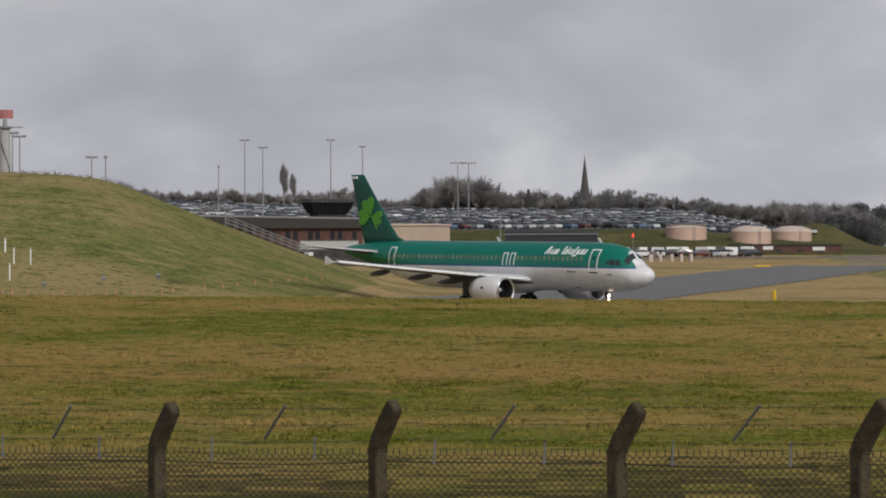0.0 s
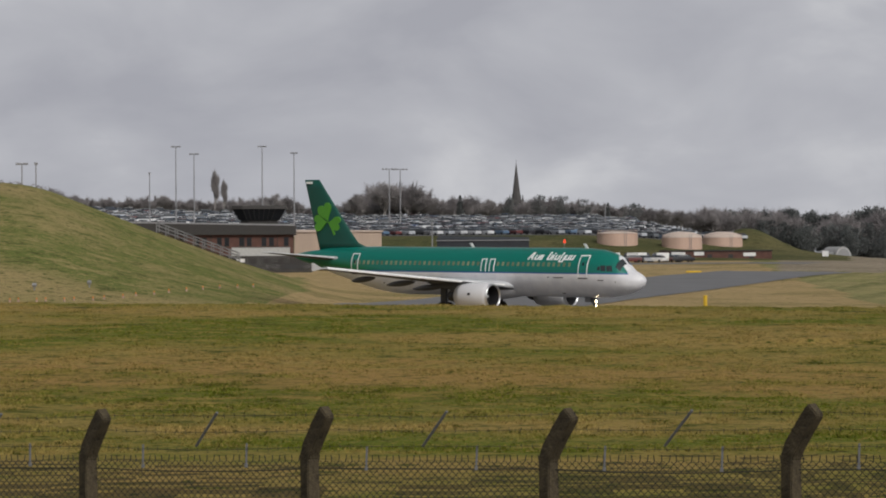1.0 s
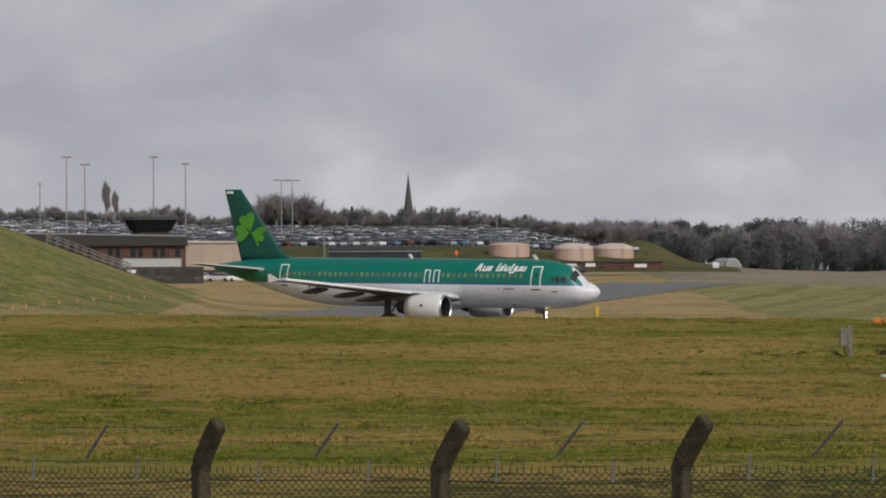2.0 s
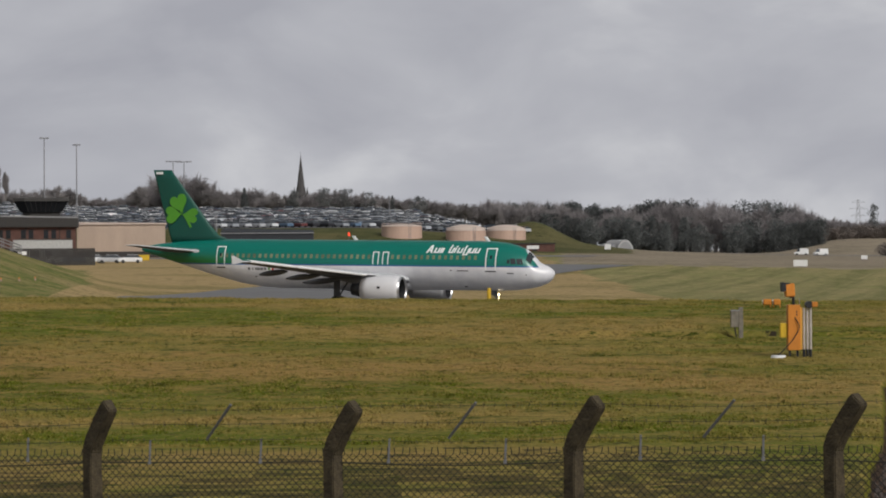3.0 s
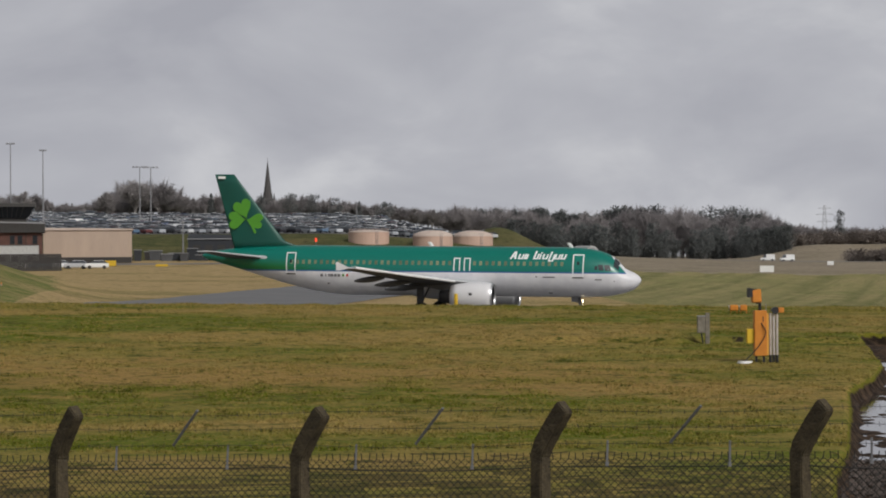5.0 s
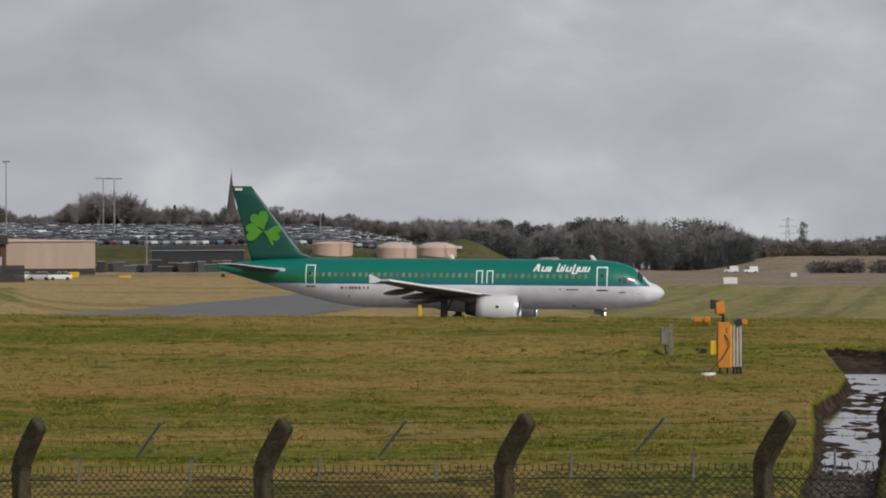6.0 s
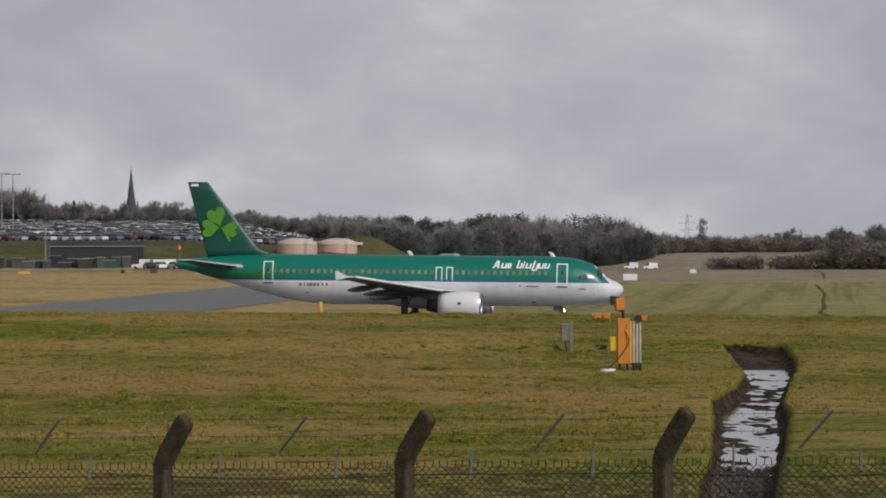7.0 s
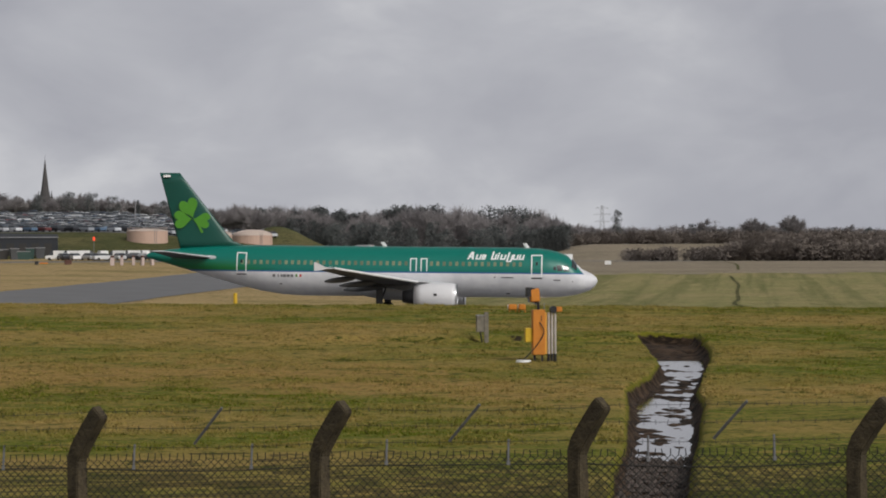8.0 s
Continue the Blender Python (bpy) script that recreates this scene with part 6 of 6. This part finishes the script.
def build_trees():
    rnd = random.Random(77)
    for az, d, s, sx, k in ((-2.75, 905, 1.10, 1.25, 0), (-2.0, 905, 1.15, 1.2, 1), (-1.55, 915, 0.85, 1.0, 2), (-0.55, 900, 0.95, 1.1, 3), (-5.1, 900, 0.85, 1.2, 1), (-7.4, 900, 0.75, 1.3, 0), (-9.7, 890, 0.75, 1.1, 3), (-3.35, 905, 0.7, 1.1, 2),
                         (3.1, 880, 0.9, 1.0, 1), (3.5, 885, 0.8, 1.0, 0)):
        x, y = spot(az, d)
        s = grown(az, d)
        tree(BARE[k], "leafless broad tree on the skyline behind the car park", x, y, s, sx, turn=az * 77, group="bare skyline trees")
    for az, d, s, sx, k in ((0.5, 900, 0.85, 1.1, 1), (0.95, 905, 0.95, 1.15, 1), (-0.15, 905, 0.62, 1.1, 0), (1.95, 890, 0.95, 0.8, 2), (-1.15, 895, 0.65, 0.9, 2), (1.45, 895, 0.7, 1.1, 0), (2.5, 890, 0.7, 1.2, 1)):
        x, y = spot(az, d)
        s = grown(az, d)
        tree(GREEN[k], "dark evergreen tree beside the church", x, y, s, sx, "needles", az * 50, group="evergreens by the church")
    for az, s in ((-6.33, 1.62), (-6.14, 1.28)):
        x, y = spot(az, 900)
        tree(POPLAR, "tall narrow leafless poplar", x, y, s, 0.72, turn=az * 9, name="poplar", group="poplars")
    x, y = spot(12.02, 1010)
    tree(GREEN[0], "lone dark upright evergreen above the hedges", x, y, (EYE.z + 77 * 1010 / 4801 - height(x, y)) / 10, 0.66, "needles")
    for az, d, e, sx in ((13.88, 985, 66, 1.0), (14.9, 980, 66, 1.2), (15.7, 980, 71, 1.15), (16.9, 985, 54, 1.1)):
        x, y = spot(az, d)
        s = (EYE.z + e * d / 4801 - height(x, y)) / 10
        tree(BARE[int(d) % 4], "round leafless tree in the far hedgerow", x, y, s, sx, turn=d, group="round hedgerow trees")
    # the belt behind the car park
    places = []
    for i in range(290):
        az = -12.2 + 17.0 * i / 290 + rnd.uniform(-0.08, 0.08)
        d = rnd.uniform(905, 960)
        x, y = spot(az, d)
        s = grown(az, d, 0.3) * rnd.uniform(0.75, 1.08)
        k = THIN[rnd.randrange(4)]
        places.append((*k, x, y, s, rnd.uniform(0.9, 1.3) * min(2.2, max(1.0, 0.55 / s)), rnd.uniform(0, 6), height(x, y)))
    mass("tree_belt", "belt of bare winter trees behind the car park", "woodland", places, "twigs")
    # woods to the right: bare wood with dark evergreens before it
    places = []
    for i in range(250):
        az = 3.9 + 7.0 * rnd.random()
        d = rnd.uniform(960, 1080)
        x, y = spot(az, d)
        s = grown(az, d, 0.5) * rnd.uniform(0.82, 1.07)
        places.append((*THIN[rnd.randrange(4)], x, y, s, rnd.uniform(0.7, 1.0), rnd.uniform(0, 6), height(x, y)))
    mass("woods", "grey leafless winter woods", "woodland", places, "twigs")
    places = []
    for i in range(105):
        az = 4.2 + 6.7 * rnd.random()
        d = rnd.uniform(930, 960)
        s = grown(az, d, 0.4) * rnd.uniform(0.35, 0.68)
        if rnd.random() < 0.3:
            d = 990
            s = grown(az, d, 0.5) * rnd.uniform(0.85, 1.0)
        x, y = spot(az, d)
        places.append((*GREEN[rnd.randrange(2)], x, y, s, rnd.uniform(0.8, 1.2), rnd.uniform(0, 6), height(x, y)))
    for i in range(16):
        az = 10.1 + 0.95 * i / 16
        x, y = spot(az, 925)
        places.append((*GREEN[1], x, y, rnd.uniform(0.78, 0.88), 0.75, rnd.uniform(0, 6), height(x, y)))
    mass("evergreen_woods", "dark evergreens in front of bare woods", "woodland", places, "needles")
    # far hedgerows on the right
    places = []
    for i in range(190):
        az = 10.9 + 8.6 * rnd.random()
        d = rnd.uniform(1000, 1100)
        x, y = spot(az, d)
        s = grown(az, d, 0.4) * rnd.uniform(0.8, 1.02)
        places.append((*THIN[rnd.randrange(4)], x, y, s, rnd.uniform(1.1, 1.6), rnd.uniform(0, 6), height(x, y)))
    mass("hedgerow_trees", "far hedgerow of bare trees", "woodland", places, "twigs")
    places = []
    for i in range(40):
        az = 13.6 + 5.4 * rnd.random()
        x, y = spot(az, rnd.uniform(990, 1030))
        places.append((*GREEN[rnd.randrange(2)], x, y, grown(az, 1010) * rnd.uniform(0.6, 0.9), rnd.uniform(0.9, 1.5), rnd.uniform(0, 6), height(x, y)))
    mass("hedgerow_evergreens", "dark evergreens along the far hedgerow", "woodland", places, "needles")
    places = []
    for i in range(170):
        az = 12.2 + 7.0 * rnd.random()
        if 13.2 < az < 13.6:
            continue
        d = 810 - 10 * (az - 12) + rnd.uniform(-12, 12)
        x, y = spot(az, d)
        places.append((*SHRUB[rnd.randrange(2)], x, y, rnd.uniform(0.55, 0.95) * (1 + 0.7 * ss(14.0, 15.0, az)), rnd.uniform(1.1, 1.6), rnd.uniform(0, 6), height(x, y)))
    for i in range(240):
        az = 10.7 + 8.6 * rnd.random()
        x, y = spot(az, rnd.uniform(962, 990))
        places.append((*SHRUB[rnd.randrange(2)], x, y, rnd.uniform(0.6, 1.1), rnd.uniform(1.2, 1.8), rnd.uniform(0, 6), height(x, y)))
    mass("scrub_hedge", "low brown scrub hedge across the far field", "hedge", places, "scrub")
    # dead stems and brambles along the mound's top
    verts, faces = [], []
    for i in range(60):
        az = -12.3 + 2.4 * rnd.random()
        x, y = spot(az, rnd.uniform(300, 318))
        z = height(x, y) - 0.05
        d = Vector((rnd.gauss(0, 0.8), rnd.gauss(0, 0.3), 0.5)).normalized()
        prism(verts, faces, Vector((x, y, z)), Vector((x, y, z)) + d * rnd.uniform(0.3, 0.9), 0.07, 0.03)
        prism(verts, faces, Vector((x, y, z)) + d * 0.3, Vector((x, y, z)) + d * 0.3 + Vector((rnd.gauss(0, 0.5), 0, 0.05)), 0.06, 0.03)
    tagged(raw("dead_stems", verts, faces, M["bark"]), "dead weed stems along the mound's top", "weeds", kind="stuff")


build_trees()

# ---------------------------------------------------------------- cars
PAINTS = [(0.62, 0.63, 0.65), (0.05, 0.05, 0.055), (0.40, 0.42, 0.45), (0.80, 0.80, 0.80), (0.02, 0.02, 0.025), (0.30, 0.32, 0.35), (0.05, 0.08, 0.16), (0.52, 0.54, 0.57), (0.12, 0.13, 0.14), (0.72, 0.72, 0.73), (0.12, 0.035, 0.035), (0.10, 0.16, 0.24), (0.68, 0.69, 0.70), (0.45, 0.46, 0.48)]
M["carpaint"] = chosen("car paints", PAINTS, 0.3, island=False)
M["carmass"] = chosen("distant car paints", PAINTS, 0.3)
M["carglass"] = mat("car glass", (0.05, 0.055, 0.062), 0.12, vary=0)

HATCH = ((-2.1, 0.35, 0.82), (-2.05, 0.28, 0.95), (-1.0, 0.25, 1.0), (1.2, 0.25, 1.0), (2.0, 0.28, 0.92), (2.1, 0.38, 0.75))


def car_parts(van=False):
    """Body, cabin and wheel meshes of a small car; length along y."""
    bm = bmesh.new()
    loft(bm, [[(sx * 0.86 * w, y, z) for sx, z, w in ((-1, lo, 0.94), (-1, (lo + hi) / 2, 1), (-1, hi, 0.95), (1, hi, 0.95), (1, (lo + hi) / 2, 1), (1, lo, 0.94))] for y, lo, hi in HATCH])
    top = 1.95 if van else 1.47
    rings = ((-2.0, 0.93, 0.8), (-1.7 if van else -1.35, top - 0.03, 0.66), (-0.6, top, 0.66), (0.6 if not van else 1.0, top - 0.04, 0.64), (1.45, 0.96, 0.8))
    if van:
        loft(bm, [[(-0.8, y, 0.9), (-w - 0.08, y, z), (w + 0.08, y, z), (0.8, y, 0.9)] for y, z, w in ((-2.05, 1.85, 0.7), (-1.9, 1.95, 0.7), (0.5, 1.95, 0.7))])
    body = bm
    gl = bmesh.new()
    loft(gl, [[(-0.8, y, 0.93), (-w, y, z), (w, y, z), (0.8, y, 0.93)] for y, z, w in rings])
    return body, gl


def build_cars():
    first = None
    rnd = random.Random(5)

    def make(van, label, name):
        t = thing(name, label, "van" if van else "car", "parked cars" if not van else "parked vans")
        body, gl = car_parts(van)
        part("body", body, M["carpaint"] if not van else M["paintwhite"], t)
        part("cabin_glass", gl, M["carglass"], t, "dark glazing")
        roof = bmesh.new()
        box(roof, -0.6, 0.6, -1.3, 0.55, 1.45 if not van else 1.94, 1.50 if not van else 1.97, 0.02)
        part("roof", roof, M["carpaint"] if not van else M["paintwhite"], t)
        wb = bmesh.new()
        lathe(wb, [(-0.1, 0.05), (-0.1, 0.3), (0.1, 0.3), (0.1, 0.05)], (0, 0, 0), 10)
        w = part("wheel", wb, M["rubber"], t)
        w.matrix_basis = pose(-0.78, -1.3, 0.3)
        for x, y in ((0.78, -1.3), (-0.78, 1.3), (0.78, 1.3)):
            share("wheel", w.data, pose(x, y, 0.3), t)
        return t

    V, F, base = [], [], 0
    body, gl = car_parts()
    arrays = []
    for bm in (body, gl):
        bm.verts.index_update()
        arrays.append((np.array([v.co[:] for v in bm.verts]), [[v.index for v in f.verts] for f in bm.faces]))
        bm.free()
    rv = np.array([(sx * 0.6, y, 1.5) for y in (-1.3, 0.55) for sx in (-1, 1)] + [(sx * 0.63, y, 1.44) for y in (-1.4, 0.65) for sx in (-1, 1)])
    rf = [[0, 1, 3, 2], [0, 4, 5, 1], [2, 3, 7, 6], [0, 2, 6, 4], [1, 5, 7, 3]]
    gv, gf, gb = [], [], 0
    rows = []
    y = 628.0
    k = 0
    while y < 885:
        rows.append((y, k))
        y += (5.4 if k % 2 == 0 else 9.0) + rnd.uniform(-0.5, 0.9)
        k += 1
    count = 0
    proto = None
    for y, k in rows:
        x0, x1 = y * math.tan(radians(-9.9)), y * math.tan(radians(4.0 - 1.7 * ss(640, 880, y)))
        x = x0
        way = rnd.choice((35, 35, 62, 118, 150))
        gap = rnd.uniform(0.06, 0.26)
        while x < x1:
            x += rnd.uniform(2.7, 3.5) + (5.0 if rnd.random() < 0.04 else 0)
            if rnd.random() < gap:
                continue
            z = height(x, y) + 0.03
            turn = way + (180 if rnd.random() < 0.5 else 0) + rnd.uniform(-7, 7)
            yy = y + rnd.uniform(-0.4, 0.4)
            if count < 280:
                m = pose(x, yy, z, 0, 0, turn)
                if proto is None:
                    proto = make(False, "parked car in the long-stay car park on the slope", "car")
                    proto.matrix_basis = m
                else:
                    copy_thing(proto, m)
                count += 1
                continue
            c, s = math.cos(radians(turn)), math.sin(radians(turn))
            sc = rnd.uniform(0.90, 1.12) if rnd.random() < 0.86 else rnd.uniform(1.25, 1.6)
            for (vs, fs), glass in ((arrays[0], False), (arrays[1], True), ((rv, rf), False)):
                p = vs * (1, 1, sc)
                q = np.c_[p[:, 0] * c - p[:, 1] * s + x, p[:, 0] * s + p[:, 1] * c + yy, p[:, 2] + z]
                if glass:
                    gv.append(q)
                    gf += [tuple(i + gb for i in f) for f in fs]
                    gb += len(vs)
                else:
                    V.append(q)
                    F += [tuple(i + base for i in f) for f in fs]
                    base += len(vs)
    lot = raw("parked_cars", np.concatenate(V).tolist(), F, M["carmass"])
    tagged(lot, "dense rows of parked cars further up the slope", "parked cars", kind="stuff")
    glass = raw("parked_car_windows", np.concatenate(gv).tolist(), gf, M["carglass"])
    glass.parent = lot
    stuff(glass, "dark car glazing")
    # white vans and cars along the foot of the bank
    proto = None
    for i in range(11):
        az = 0.25 + 0.31 * i + rnd.uniform(-0.04, 0.04)
        x, y = spot(az, 556 + rnd.uniform(-2, 2))
        m = pose(*on_land(x, y), 0, 0, rnd.choice((70, 90, 180, 10, -80)) + rnd.uniform(-8, 8))
        if proto is None:
            proto = make(True, "white van parked below the bank", "van")
            proto.matrix_basis = m
        else:
            copy_thing(proto, m)
    proto = None
    for i in range(12):
        az = 0.38 + 0.29 * i + rnd.uniform(-0.05, 0.05)
        x, y = spot(az, 553 + rnd.uniform(-2, 2))
        m = pose(*on_land(x, y), 0, 0, rnd.choice((60, 90, 200, 20, -70)) + rnd.uniform(-8, 8))
        if proto is None:
            proto = make(False, "car parked at the foot of the grass bank", "car")
            proto.matrix_basis = m
        else:
            copy_thing(proto, m)
    proto = None
    for az, d, turn in ((-4.72, 486, 95), (-4.35, 488, 100), (-3.98, 487, 85), (-3.55, 486, 93), (-5.0, 489, 80)):
        x, y = spot(az, d)
        m = pose(*on_land(x, y), 0, 0, turn)
        if proto is None:
            proto = make(False, "car parked beside the dark yard screen", "car")
            proto.matrix_basis = m
        else:
            copy_thing(proto, m)
    for az, turn in ((10.55, 80), (10.95, 95)):
        x, y = spot(az, 800)
        t = make(True, "white van far off on the airfield", "van")
        t.matrix_basis = pose(*on_land(x, y), 0, 0, turn)
    # asphalt of the car park
    verts, faces = [], []
    nx = 30
    ys = [622 + 6.5 * j for j in range(42)]
    for y in ys:
        a, b = y * math.tan(radians(-12)), y * math.tan(radians(4.6 - 2.0 * ss(640, 880, y)))
        for i in range(nx + 1):
            x = a + (b - a) * i / nx
            verts.append((x, y, height(x, y) + 0.05))
    faces = [(j * (nx + 1) + i, j * (nx + 1) + i + 1, (j + 1) * (nx + 1) + i + 1, (j + 1) * (nx + 1) + i) for j in range(len(ys) - 1) for i in range(nx)]
    tagged(raw("car_park", verts, faces, M["asphalt"], True), "sloping asphalt car park", "car park", kind="structure")


build_cars()


# ---------------------------------------------------------------- grass blades
def build_tufts():
    rng = np.random.default_rng(3)
    n = 300000
    # thinner with distance, over the stretch between the fence and the crest
    d = 48 + (182 - 48) * rng.random(n) ** 1.25
    az = np.radians(-13.5 + 32.5 * rng.random(n))
    x, y = d * np.sin(az), d * np.cos(az)
    patchy = np.array([noise.noise((a * 0.5, b * 0.3, 2.0)) for a, b in zip(x, y)])
    keep = rng.random(n) < 0.45 + 1.3 * patchy
    x, y, patchy = x[keep], y[keep], patchy[keep]
    V, F = [], []
    z = np.array([height(a, b) for a, b in zip(x, y)])
    wet = np.array([ditch_at(a, b) if 40 < b < 138 and 5 < a < 36 else 0.0 for a, b in zip(x, y)])
    ok = (wet < 0.03) & (y > 68 + 20 * (x > 16))
    x, y, z, patchy = x[ok], y[ok], z[ok], patchy[ok]
    m = len(x)
    size = (0.03 + 0.05 * rng.random(m)) * (1 + 0.8 * np.clip(patchy, -0.3, 0.6)) * (1 + 0.5 * ((y > 160) & (y < 178)))
    verts = []
    for k in range(3):
        a = rng.random(m) * 6.283
        r = rng.random(m) * 0.10
        bx, by = x + r * np.cos(a), y + r * np.sin(a)
        t = rng.random(m) * 6.283
        w = 0.018 + 0.024 * rng.random(m)
        lean = rng.normal(0, 0.06, (m, 2))
        p0 = np.c_[bx - w * np.cos(t), by - w * np.sin(t), z - 0.03]
        p1 = np.c_[bx + w * np.cos(t), by + w * np.sin(t), z - 0.03]
        p2 = np.c_[bx + lean[:, 0], by + lean[:, 1], z + size * (0.6 + 0.6 * rng.random(m))]
        verts.append(np.stack([p0, p1, p2], 1).reshape(-1, 3))
    verts = np.concatenate(verts)
    faces = np.arange(len(verts)).reshape(-1, 3)
    tagged(raw("grass_tufts", verts.tolist(), faces.tolist(), M["blade"]), "rough straw and green grass tufts", "grass", kind="stuff")


build_tufts()


# ---------------------------------------------------------------- movement
NOSE = ((0.0, 5.7, 223.8, 0.07, -42.2), (1.5, 13.2, 223.1, 0.06, -32.2), (3.0, 21.0, 223.2, 0.0, -22.4), (4.5, 28.3, 222.0, -0.05, -17.1), (6.0, 35.6, 221.4, -0.18, -13.1), (8.0, 45.2, 219.8, -0.24, -12.0))


def motions():
    """The airliner taxies on, turning left, and its wheels roll."""
    walk(airliner, [(t, pose(x, y, z - 0.22, 0, 0.72, a)) for t, x, y, z, a in NOSE])
    for tyre, x, y, z, r in WHEELS:
        step = 0.1 if r > 0.5 else 0.0667
        n = round(8.0 / step)
        walk(tyre, [(8.0 * i / n, pose(x, y, z, 0, math.degrees(4.95 * 8.0 * i / n / r), 0)) for i in range(n + 1)])


motions()
